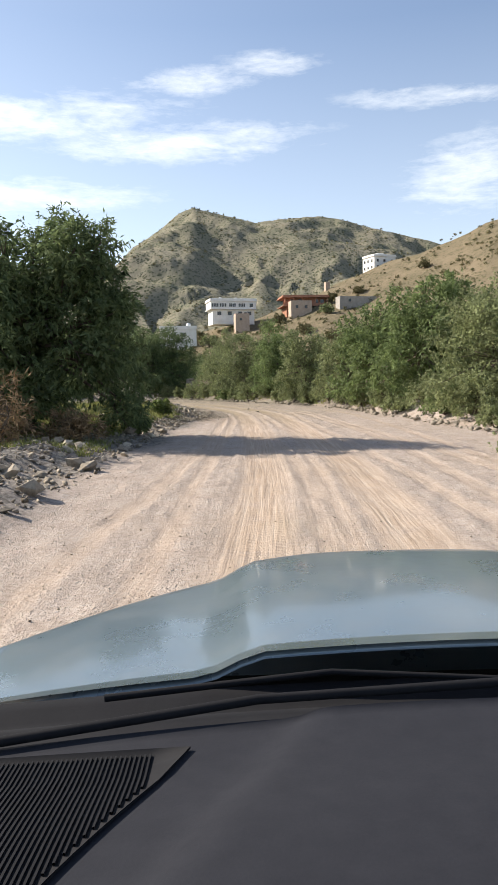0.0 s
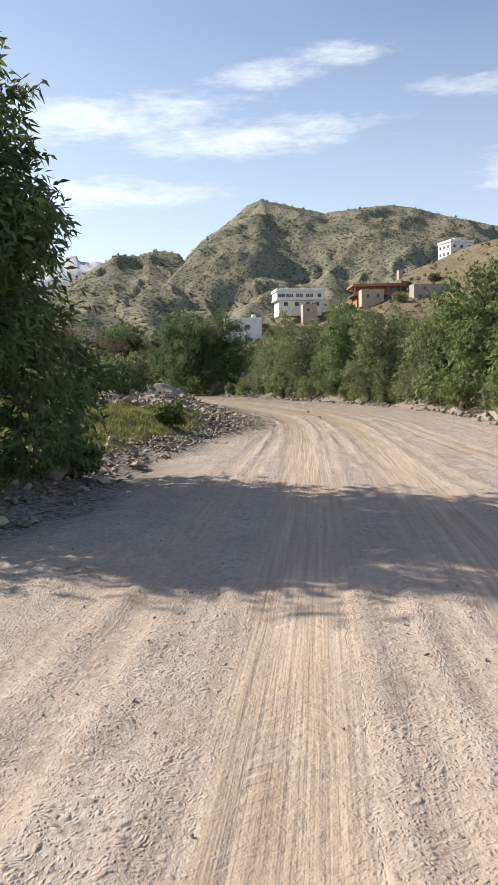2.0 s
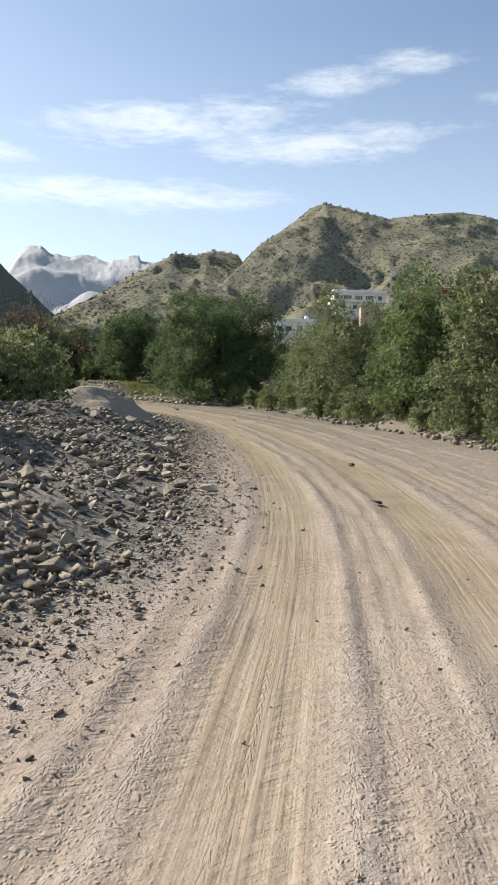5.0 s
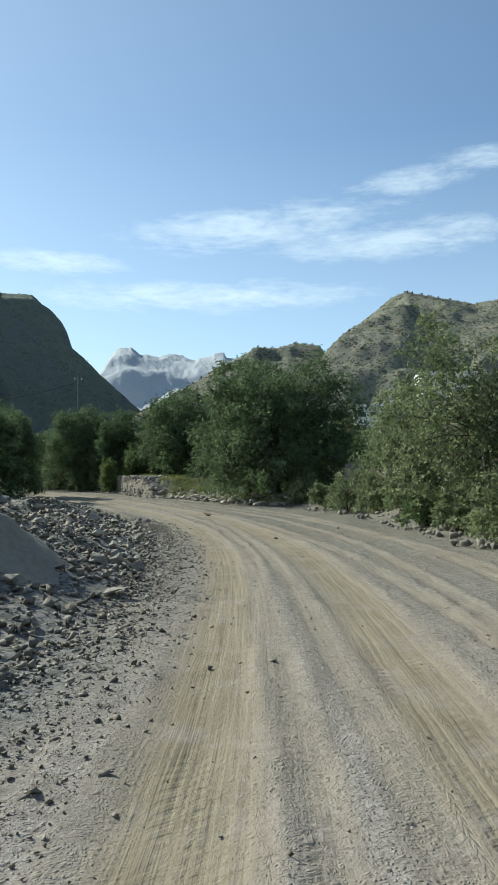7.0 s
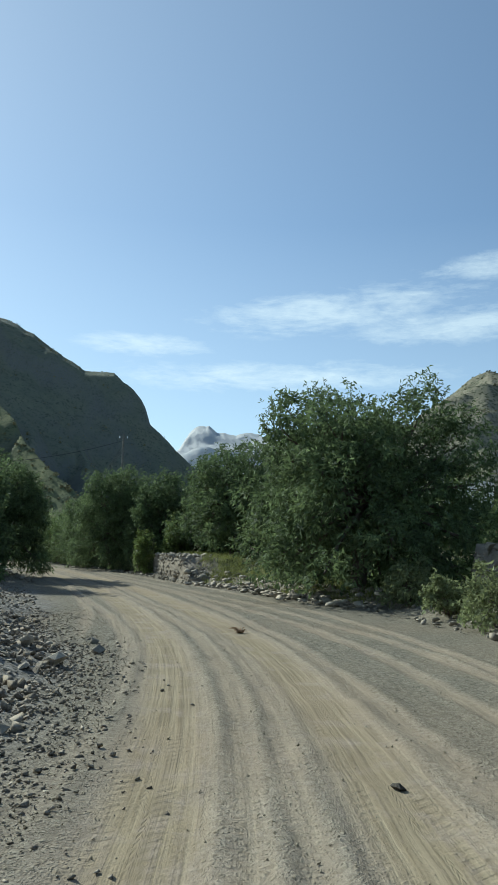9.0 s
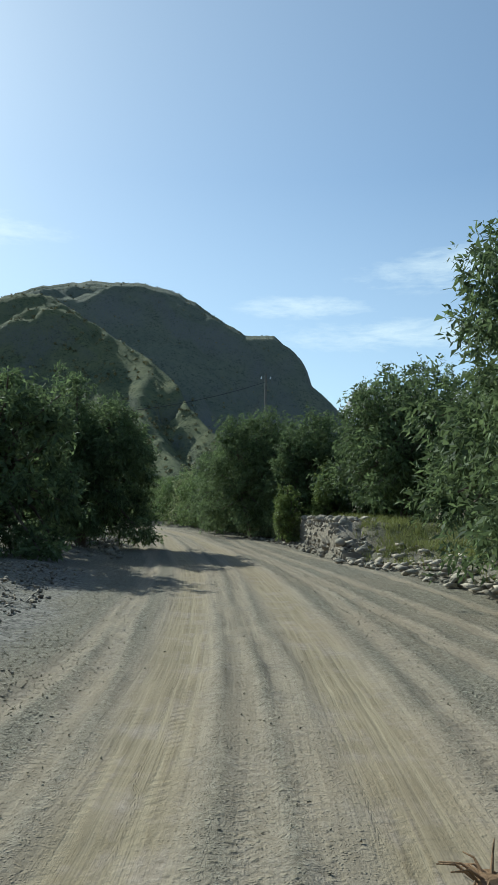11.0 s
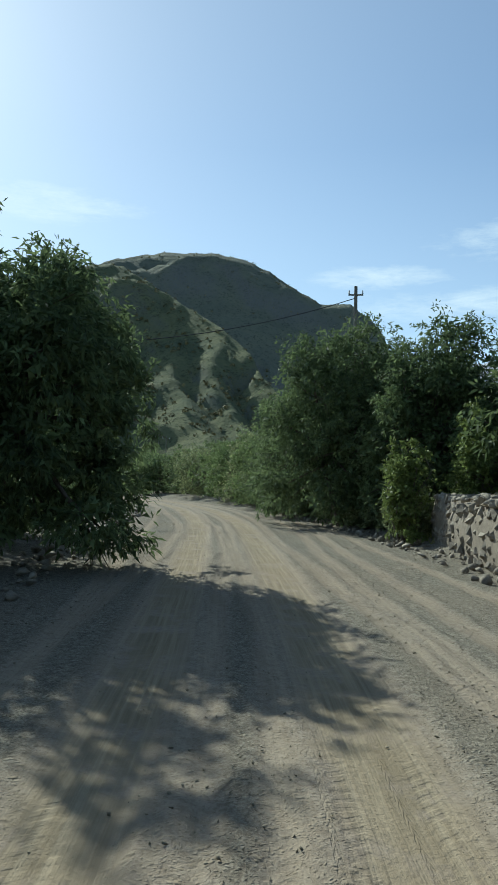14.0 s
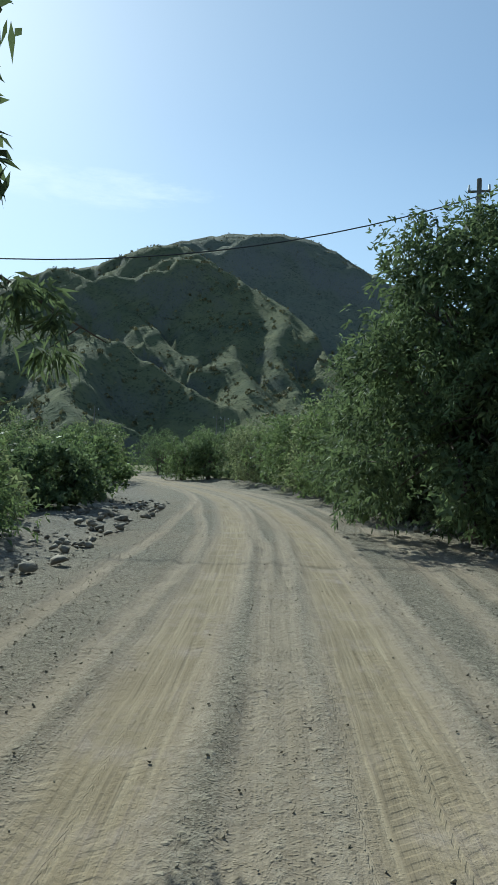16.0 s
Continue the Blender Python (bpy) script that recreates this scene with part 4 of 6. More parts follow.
# rocky bank
plant("tree", -6.15, 20.6, 3.2, 6.3, M_MANGO, MANGO + " beside the track", 11, 6500, 8, 0.21, 0.022, 0.5, 11, 0.4, 0.2,
      reach=((-3.6, 20.1, 3.5, 0.6), (-3.9, 20.3, 4.5, 0.65), (-4.6, 20.3, 5.3, 0.8), (-3.6, 20.0, 2.5, 0.55)))
plant("tree", -10.6, 21.5, 3.0, 5.0, M_MANGO, MANGO + " behind another", 12, 2600, 7, 0.26, 0.03, 0.5, 9, 0.7, 0.2)
plant("tree", -31.7, 85.4, 3.1, 7.2, M_MANGO, MANGO + " overhanging the track", 13, 7000, 8, 0.20, 0.022, 0.55, 11, 0.6, 0.2,
      reach=((-30.75, 88.0, 3.5, 0.55), (-31.3, 88.1, 4.4, 0.6), (-30.7, 87.5, 4.9, 0.3), (-30.0, 87.1, 2.6, 0.6), (-32.3, 87.2, 5.6, 0.5), (-31.0, 87.2, 3.6, 0.8)))
plant("tree", -28.0, 78.3, 2.8, 6.2, M_MANGO, MANGO + " on the rocky bank", 14, 2600, 7, 0.24, 0.03, 0.45, 9, 0.2, 0.18)
plant("tree", -33.5, 80.5, 3.2, 8.2, M_MANGO, MANGO + " behind the roadside trees", 15, 2200, 7, 0.26, 0.032, 0.45, 9, 0.6, 0.18)
plant("bush", -40.4, 91.8, 2.4, 2.1, M_LEAFY, "low grey-green bush with feathery twigs", 16, 1800, 7, 0.16, 0.018, 0.3, 8, 0.1, 0.06, 4, "bush")
plant("bush", -9.8, 47.5, 2.0, 2.2, M_GREY, "low dark scrub bush on grass", 17, 1600, 7, 0.14, 0.022, 0.2, 8, 0.1, 0.06, 4, "bush")
plant("bush", -14.0, 52.0, 2.6, 2.9, M_GREY, "tall dusty scrub bush among thorn trees", 18, 1800, 7, 0.15, 0.022, 0.2, 9, 0.2, 0.07, 4, "bush")
plant("bush", -16.0, 60.0, 2.4, 2.4, M_GREY, "dusty scrub bush behind rock spoil", 19, 1500, 7, 0.15, 0.022, 0.2, 8, 0.1, 0.06, 4, "bush")
# gravel bank
plant("tree", 8.2, 34.0, 2.8, 6.0, M_LEAFY, "fresh green leafy tree on the bank", 21, 3600, 8, 0.2, 0.026, 0.3, 11, 0.4, 0.13, 2, base=0.5)
plant("tree", 7.2, 39.5, 2.5, 5.3, M_LEAFY, "fresh green leafy tree above a terrace wall", 20, 3000, 8, 0.2, 0.026, 0.3, 10, 0.4, 0.12, 2, base=0.45)
plant("bush", 8.8, 25.8, 2.8, 4.9, M_GREY, "tall dusty green bush on the bank", 22, 4200, 7, 0.13, 0.022, 0.15, 11, 0.1, 0.08, 4, "bush", base=0.4)
plant("bush", 13.0, 22.0, 3.0, 4.8, M_GREY, "tall dusty green bush on the bank", 23, 2400, 7, 0.13, 0.022, 0.15, 10, 0.1, 0.08, 4, "bush")
plant("bush", 5.9, 44.8, 2.0, 4.4, M_GREY, "rounded dusty green bush above loose stones", 24, 2600, 7, 0.14, 0.022, 0.2, 9, 0.1, 0.07, 4, "bush")
plant("bush", 4.0, 50.6, 2.3, 5.0, M_GREY, "rounded dusty green bush above loose stones", 25, 2600, 7, 0.14, 0.022, 0.2, 9, 0.1, 0.07, 4, "bush")
plant("bush", 2.2, 56.8, 2.5, 5.7, M_LEAFY, "tall green bush leaning over the bank", 26, 3600, 7, 0.15, 0.024, 0.25, 10, 0.1, 0.08, 4, "bush")
plant("bush", -0.5, 63.2, 2.6, 5.5, M_GREY, "dusty green bush trailing to the gravel", 27, 2800, 7, 0.14, 0.022, 0.2, 9, 0.1, 0.07, 4, "bush")
plant("bush", -3.0, 69.8, 2.4, 4.3, M_GREY, "dusty green bush trailing to the gravel", 28, 2600, 7, 0.14, 0.022, 0.2, 9, 0.1, 0.07, 4, "bush")
plant("bush", -4.2, 75.5, 2.3, 3.5, M_LEAFY, "green bush over a loose stone wall", 29, 2200, 7, 0.14, 0.022, 0.2, 8, 0.1, 0.06, 4, "bush")
plant("tree", -10.8, 80.2, 4.6, 8.1, M_MANGO, "huge rounded dark green tree reaching the ground", 31, 10000, 8, 0.21, 0.024, 0.45, 14, 0.1, 0.28,
      reach=((-6.9, 81.4, 4.2, 1.4), (-7.4, 81.2, 5.6, 1.3), (-6.6, 81.5, 2.6, 1.4), (-8.6, 80.4, 6.6, 1.2)))
plant("tree", -16.5, 92.5, 3.2, 6.4, M_MANGO, MANGO + " behind the stone wall", 32, 3000, 7, 0.25, 0.032, 0.45, 10, 0.5, 0.2)
plant("tree", -22.0, 95.0, 3.6, 7.4, M_MANGO, MANGO + " behind the stone wall", 33, 3400, 7, 0.25, 0.032, 0.45, 11, 0.6, 0.2)
plant("tree", -26.3, 101.0, 3.4, 6.6, M_MANGO, MANGO + " behind the stone wall", 34, 2600, 7, 0.25, 0.032, 0.45, 10, 0.6, 0.2)
plant("bush", -28.9, 96.2, 0.75, 3.1, M_BRIGHT, "slim bright green shrub beside the wall", 35, 700, 7, 0.13, 0.024, 0.2, 6, 0.2, 0.04, 3, "bush")
plant("bush", -27.2, 97.8, 1.2, 3.4, M_BRIGHT, "bright green shrub above the wall", 36, 1100, 7, 0.13, 0.024, 0.2, 7, 0.2, 0.05, 3, "bush")
plant("tree", -30.4, 100.4, 3.0, 6.9, M_MANGO, "dark green tree crowding the track", 37, 5500, 8, 0.2, 0.024, 0.4, 11, 0.15, 0.18, 2)
plant("tree", -39.2, 106.2, 3.2, 5.9, M_MANGO, "dark green tree crowding the track", 38, 4200, 8, 0.2, 0.024, 0.4, 10, 0.15, 0.16, 2)
plant("tree", -34.3, 101.8, 3.5, 7.5, M_MANGO, "dark green tree crowding the track", 39, 7500, 8, 0.2, 0.024, 0.5, 10, 0.15, 0.16, 2,
      reach=((-34.0, 100.9, 6.0, 1.3), (-34.9, 100.7, 5.0, 1.4), (-34.9, 100.6, 3.8, 1.4), (-33.2, 100.8, 6.4, 1.2), (-36.2, 101.2, 3.0, 1.2)))
plant("bush", -46.5, 112.2, 3.0, 5.0, M_LEAFY, "green bush at the bend of the track", 40, 2200, 7, 0.18, 0.028, 0.3, 9, 0.1, 0.08, 4, "bush")
plant("bush", -54.5, 118.5, 3.2, 5.2, M_LEAFY, "green bush at the bend of the track", 41, 2000, 7, 0.18, 0.03, 0.3, 9, 0.1, 0.08, 4, "bush")
plant("bush", -63.0, 124.0, 3.2, 5.0, M_GREY, "dusty green bush at the bend of the track", 42, 1600, 7, 0.18, 0.03, 0.3, 9, 0.1, 0.08, 4, "bush")


# ---- stones ----
def stone_mesh(name, seed, mat, flat=0.6, n=11):
    """An angular broken stone about 1 across."""
    r = rng(seed)
    bm = bmesh.new()
    pts = unit(r.normal(size=(n, 3))) * r.uniform(0.38, 0.56, (n, 1)) * np.array([1.0, 0.78, flat])
    for p in pts:
        bm.verts.new(p)
    hull = bmesh.ops.convex_hull(bm, input=bm.verts)
    bmesh.ops.delete(bm, geom=[g for g in hull["geom_interior"] if isinstance(g, bmesh.types.BMVert)], context="VERTS")
    bm.verts.ensure_lookup_table()
    me = bpy.data.meshes.new(name)
    bm.to_mesh(me)
    bm.free()
    me.materials.append(mat)
    return me


ROCKS = [stone_mesh("rock", 100 + k, M_ROCK, (0.32, 0.42, 0.55, 0.26, 0.38, 0.62)[k]) for k in range(6)]
CHIPS = [stone_mesh("chip", 130 + k, M_ROCK, (0.32, 0.42, 0.55, 0.26, 0.38, 0.62)[k], 6) for k in range(6)]
PEBBLES = [stone_mesh("pebble", 230 + k, M_PEBBLE, 0.7, 5) for k in range(4)]
FIELD = [stone_mesh("stone", 200 + k, M_STONE, (0.6, 0.75, 0.9, 0.7)[k]) for k in range(4)]


def stuff_of_stones(name, places, label, mats, mat, category="stones"):
    """Many small stones joined into one mesh; places: x, y, z, size, turn, tilt, variant."""
    vs, fs, off = [], [], 0
    base = []
    for me in mats:
        v = np.array([p.co for p in me.vertices])
        f = []
        for p in me.polygons:
            q = list(p.vertices)
            f += [(q[0], q[k], q[k + 1]) for k in range(1, len(q) - 1)]
        base.append((v, np.array(f)))
    for x, y, z, size, turn, tilt, k in places:
        v, f = base[int(k) % len(base)]
        c, s = math.cos(turn), math.sin(turn)
        ct, st = math.cos(tilt), math.sin(tilt)
        w = v * size
        w = np.stack([w[:, 0], w[:, 1] * ct - w[:, 2] * st, w[:, 1] * st + w[:, 2] * ct], 1)
        w = np.stack([w[:, 0] * c - w[:, 1] * s + x, w[:, 0] * s + w[:, 1] * c + y, w[:, 2] + z], 1)
        vs.append(w)
        fs.append(f + off)
        off += len(v)
    ob = new(name, quick_mesh(name, np.vstack(vs), np.vstack(fs), mat))
    return tagged(ob, label, category, kind="stuff")


def bed_places(r, s, u, sizes, sink=0.2):
    x, y = world_xy(s, u)
    z = bed_height(s, u) + sizes * (0.32 - sink)
    n = len(s)
    return np.stack([x, y, z, sizes, r.uniform(0, 6.28, n), r.normal(0, 0.35, n), r.randint(0, 6, n)], 1)


# big broken rocks of the spoil heaps, each one a piece
r = rng(51)
heap = thing("rock_heap", pose(-4.0, 48.0, 0.4), "long heap of broken grey rock beside the track", "rock heap")


MOUND = (-8.08, 50.05, 52.0, -4.7)


def heap_rocks(r, n, s0, s1, reach, lo, hi, power=1.6):
    s = r.uniform(s0, s1, n)
    left = reach * r.rand(n) ** 0.8
    size = lo + (hi - lo) * r.rand(n) ** power
    u = along(LEFT, s) - 0.2 - left
    ok = np.hypot(s - MOUND[2], (u - MOUND[3]) * 0.95) > 1.8       # none on the gravel mound
    return s[ok], u[ok], size[ok]


def lay_rocks(parent, origin, places, meshes, name):
    inv = Matrix.Translation(-Vector(origin))
    for x, y, z, size, turn, tilt, k in places:
        ob = new(name, meshes[int(k) % len(meshes)])
        ob.parent = parent
        ob.matrix_local = inv @ Matrix.Translation((x, y, z)) @ Euler((tilt, tilt * 0.6, turn)).to_matrix().to_4x4() @ Matrix.Scale(size, 4)


s, u, size = heap_rocks(r, 300, 33, 68, 5.0, 0.18, 0.48, 2.2)
lay_rocks(heap, (-4.0, 48.0, 0.4), bed_places(r, s, u, size, 0.15), ROCKS, "rock")
heap2 = thing("rock_heap", pose(-4.0, 12.0, 0.2), "low strip of grey rock rubble in tree shade", "rock heap")
s, u, size = heap_rocks(r, 110, 3, 27, 2.4, 0.18, 0.5, 1.8)
lay_rocks(heap2, (-4.0, 12.0, 0.2), bed_places(r, s, u, size, 0.15), ROCKS, "rock")

# rubble between them
s, u, size = heap_rocks(r, 16500, 32, 72, 6.0, 0.06, 0.30, 1.8)
pl = [bed_places(r, s, u, size)]
s, u, size = heap_rocks(r, 1500, 26, 35, 1.3, 0.05, 0.22, 1.8)
pl.append(bed_places(r, s, u, size))
s, u, size = heap_rocks(r, 3500, 1, 27, 3.0, 0.06, 0.24, 1.6)
pl.append(bed_places(r, s, u, size))
s, u, size = heap_rocks(r, 2200, 68, 86, 3.5, 0.06, 0.22, 1.8)
pl.append(bed_places(r, s, u, size))
s = r.uniform(28, 66, 2200)
u = along(LEFT, s) + np.abs(r.normal(0, 0.55, 2200)) - 0.2
pl.append(bed_places(r, s, u, 0.02 + 0.06 * r.rand(2200) ** 2))
s = r.uniform(31, 74, 9000)
u = along(LEFT, s) + np.abs(r.normal(0, 0.5, 9000)) - 0.5
pl.append(bed_places(r, s, u, 0.03 + 0.10 * r.rand(9000) ** 2.4))
stuff_of_stones("rubble", np.vstack(pl), "grey broken rubble covering the spoil bank", CHIPS, M_ROCK, "rubble")

# loose gravel and cobbles over the bed, thinner in the wheel tracks
n = 46000
s = r.uniform(4, 118, n)
uL, uR = along(LEFT, s), along(RIGHT, s)
u = uL + (uR - uL + 0.5) * r.rand(n)
w = from_track(s, u)
worn = np.exp(-(w / 0.4) ** 2) + np.exp(-((w - GAUGE) / 0.42) ** 2)
patch = LAT.fbm(s * 0.3, u * 0.5 + 77, 3)
keep = (r.rand(n) > worn * 0.93) & (r.rand(n) < 0.5 + 0.6 * patch + 0.3 * (np.abs(u - 0.8) > 2.6))
s, u = s[keep], u[keep]
size = 0.012 + 0.034 * r.rand(len(s)) ** 3.0
s2 = r.uniform(30, 76, 13000)
u2 = along(LEFT, s2) + 0.1 + np.abs(r.normal(0, 0.6, 13000))
ok = from_track(s2, u2) < -0.55
s3 = r.uniform(70, 120, 40000)
u3 = along(LEFT, s3) + (along(RIGHT, s3) - along(LEFT, s3)) * r.rand(40000)
w3 = from_track(s3, u3)
ok3 = (np.abs(w3) > 0.5) & (np.abs(w3 - GAUGE) > 0.5) & (r.rand(40000) < 0.35 + 0.5 * (np.abs(w3 - 0.8) > 1.6))
s, u, size = np.concatenate([s, s3[ok3]]), np.concatenate([u, u3[ok3]]), np.concatenate([size, 0.012 + 0.028 * r.rand(int(ok3.sum())) ** 2.6])
s, u, size = np.concatenate([s, s2[ok]]), np.concatenate([u, u2[ok]]), np.concatenate([size, 0.010 + 0.030 * r.rand(int(ok.sum())) ** 2.2])
for pick, mat, lab in ((s < 33, M_PEBBLE, "loose pale gravel scattered over the track"), (s >= 33, M_GRIT, "loose grey-brown gravel scattered over the track")):
    stuff_of_stones("gravel", bed_places(r, s[pick], u[pick], size[pick], 0.1), lab, PEBBLES, mat, "gravel")

# toppled slabs and stones along the foot of the bank
s = r.uniform(14, 122, 1500)
u = along(RIGHT, s) - 0.5 + np.abs(r.normal(0, 0.75, 1500))
stuff_of_stones("bank_stones", bed_places(r, s, u, 0.05 + 0.28 * r.rand(1500) ** 2.6, 0.12), "fallen field stones along the bank", FIELD + ROCKS[:2], M_STONE, "stones")
s = r.uniform(90, 124, 420)
u = along(LEFT, s) + 0.5 - np.abs(r.normal(0, 0.9, 420))
stuff_of_stones("bank_litter", bed_places(r, s, u, 0.05 + 0.30 * r.rand(420) ** 2.8, 0.12), "flat stones and clods along the shaded bank", FIELD[:2] + ROCKS[:2], M_STONE, "stones")
s = r.uniform(76, 90, 500)
u = along(RIGHT, s) - 0.6 + 2.6 * r.rand(500)
stuff_of_stones("slab_debris", bed_places(r, s, u, 0.1 + 0.5 * r.rand(500) ** 2.4, 0.15), "flat grey stone slabs washed to the bank", ROCKS[:1] + ROCKS[3:4], M_ROCK, "stones")

# single stones and a clod lying in the way
for x, y, size, k, lab in ((-10.96, 64.12, 0.27, 5, "pale square stone beside the track"), (0.41, 38.6, 0.22, 0, "dark flat stone on the track"),
                           (-0.1, 43.5, 0.24, 1, "dark stone on the track"), (-2.9, 8.7, 0.30, 0, "dark flat stone at the edge of the track"),
                           (-4.5, 62.8, 0.16, 1, "small dark stone on the track"), (-5.5, 59.6, 0.14, 2, "small dark stone on the track"), (-11.7, 65.1, 0.27, 4, "pale broken stone beside the track"),
                           (-6.4, 48.5, 0.62, 2, "large grey rock at the foot of the gravel mound"), (-1.95, 39.0, 0.40, 3, "flat grey slab at the edge of the rubble")):
    ob = new("boulder", (ROCKS if k not in (5, 4) else FIELD)[k % 4 if k in (5, 4) else k])
    ob.matrix_world = Matrix.Translation((x, y, ground_height(x, y) + size * 0.14)) @ Euler((0.1, 0.05, x * 3)).to_matrix().to_4x4() @ Matrix.Scale(size, 4)
    if "dark" in lab:
        ob.data = ob.data.copy()
        ob.data.materials[0] = M_DARKSTONE
    tagged(ob, lab, "stone")


def root_clod(x, y):
    """A fist of dry earth with roots sticking out of it."""
    r = rng(57)
    ob = thing("root_clod", pose(x, y, ground_height(x, y)), "brown clod of dry earth and tangled roots on the track", "clod")
    body = stone_mesh("earth", 58, M_CLOD, 0.55, 14)
    part("earth", body, None, ob).matrix_local = Matrix.Translation((0, 0, 0.04)) @ Matrix.Scale(0.22, 4)
    for k in range(16):
        a, up = r.uniform(0, 6.28), r.uniform(0.02, 0.16)
        n = Vector((math.cos(a), math.sin(a), 0))
        p = n * r.uniform(0.02, 0.08) + Vector((0, 0, 0.05))
        q = n * r.uniform(0.12, 0.24) + Vector((0, 0, up))
        v, f = tube([p, (p + q) / 2 + Vector((0, 0, 0.03)), q], [0.009, 0.006, 0.003], 5)
        part("root", mesh_from("root", v, f, M_CLOD, smooth=True), None, ob)


root_clod(-10.3, 68.2)


# smooth heap of grey gravel
def gravel_mound(x, y, rx, ry, h):
    n, m = 26, 40
    vs = []
    for i in range(n):
        q = i / (n - 1)
        for j in range(m):
            a = 2 * math.pi * j / m
            px, py = x + rx * q * math.cos(a), y + ry * q * math.sin(a)
            z = h * (1 - smooth01(np.array(q))) + 0.05 * float(LAT.fbm(np.array(px * 1.6), np.array(py * 1.6), 3)) * (1 - q)
            vs.append((px, py, ground_height(px, py) - 0.03 + float(z)))
    fs = [(i * m + j, i * m + (j + 1) % m, (i + 1) * m + (j + 1) % m, (i + 1) * m + j) for i in range(n - 1) for j in range(m)]
    ob = new("gravel_mound", mesh_from("gravel_mound", vs, fs, M_GRAVEL, smooth=True))
    return tagged(ob, "smooth low mound of fine grey gravel", "gravel mound")


M_GRAVEL = simple("fine_grey_gravel", (0.22, 0.19, 0.15), (0.40, 0.35, 0.275), 9.0, 0.95, 0.7, 0.03)
gravel_mound(MOUND[0], MOUND[1], 2.5, 2.2, 0.44)


# ---- dry stone walls ----
def stone_wall(name, a, b, height, thick, label, seed, cell=0.26, slump=0.0, cap=300, tops=0):
    """A wall of rough stones laid in courses on an earth core, from a to b; slump lowers the end."""
    r = rng(seed)
    a, b = Vector((*a, 0)), Vector((*b, 0))
    d = (b - a).normalized()
    nrm = Vector((-d.y, d.x, 0))
    L = (b - a).length
    ob = thing(name, pose(a.x, a.y, 0), label, "stone wall")
    n = 40
    vs, fs = [], []
    top = [height * (1 - slump * smooth01(np.array(1 - k / n / 0.25))) * (1 + 0.10 * float(LAT.fbm(np.array(k * 0.4), np.array(seed * 1.0), 2))) for k in range(n + 1)]
    for k in range(n + 1):
        p = d * (L * k / n)
        for off, z in ((0.0, -0.3), (0.02, top[k] * 0.6), (-0.12, top[k] - 0.06), (-thick, top[k] - 0.02), (-thick - 0.05, -0.3)):
            q = p + nrm * off
            vs.append((q.x, q.y, z))
    for k in range(n):
        for j in range(4):
            fs.append((k * 5 + j, (k + 1) * 5 + j, (k + 1) * 5 + j + 1, k * 5 + j + 1))
    fs += [(0, 1, 2, 3, 4), tuple(n * 5 + j for j in (4, 3, 2, 1, 0))]
    part("core", mesh_from("core", vs, fs, M_MORTAR, smooth=True), None, ob)
    z = 0.05
    count = 0
    while z < height * 1.05 and count < cap:
        x = r.uniform(0, cell)
        while x < L and count < cap:
            sz = cell * r.uniform(0.75, 1.5)
            k = int(min(n, x / L * n))
            if z < top[k] - 0.02:
                q = d * x + nrm * (r.uniform(-0.09, 0.015) - 0.10 * z / height)
                o = new("stone", FIELD[r.randint(4)])
                o.parent = ob
                o.matrix_local = Matrix.Translation((q.x, q.y, z + r.uniform(-0.03, 0.03))) @ Euler((r.normal(0, 0.3), r.normal(0, 0.3), math.atan2(d.y, d.x) + r.normal(0, 0.3))).to_matrix().to_4x4() \
                    @ Matrix.Diagonal((sz * 1.25, sz * 1.0, sz * 1.1, 1))
                count += 1
            x += sz * 0.98
        z += cell * 0.68
    for k in range(tops):
        x, off = r.uniform(0.05, L), r.uniform(-0.85, -0.05)
        o = new("stone", FIELD[r.randint(4)])
        o.parent = ob
        q = d * x + nrm * off
        sz = cell * r.uniform(0.35, 1.15)
        o.matrix_local = Matrix.Translation((q.x, q.y, top[int(min(n, x / L * n))] + sz * 0.1)) @ Euler((r.normal(0, 0.4), r.normal(0, 0.4), r.uniform(0, 6))).to_matrix().to_4x4() @ Matrix.Scale(sz, 4)
    return ob


stone_wall("stone_wall", (-20.6, 86.6), (-28.2, 96.6), 1.3, 1.3, "rough field-stone retaining wall slumped at one end", 61, 0.30, 0.75, 300, 0)
stone_wall("stone_wall", (7.6, 40.6), (5.2, 46.5), 1.5, 0.9, "loose field-stone terrace wall half hidden by bushes", 62, 0.34, 0.2, 160)
stone_wall("stone_wall", (-3.6, 72.4), (-6.6, 77.2), 1.9, 0.9, "loose pale field-stone wall under bushes", 63, 0.34, 0.3, 160)


# rubble capping the retaining wall and spilling from its slumped end
r = rng(66)
n = 520
q = r.rand(n) ** 1.2
back = r.uniform(0.0, 1.9, n)
x, y = -20.6 - 7.6 * q + 0.80 * back, 86.6 + 10.0 * q + 0.60 * back
size = 0.07 + 0.42 * r.rand(n) ** 2.2
z = 1.3 * (1 - 0.75 * smooth01(1 - q / 0.25)) + 0.03 * r.normal(size=n)
stuff_of_stones("wall_rubble", np.stack([x, y, z, size, r.uniform(0, 6.28, n), r.normal(0, 0.3, n), r.randint(0, 6, n)], 1), "loose grey stones heaped on the retaining wall", FIELD[:2] + ROCKS[:2], M_STONE, "stones")


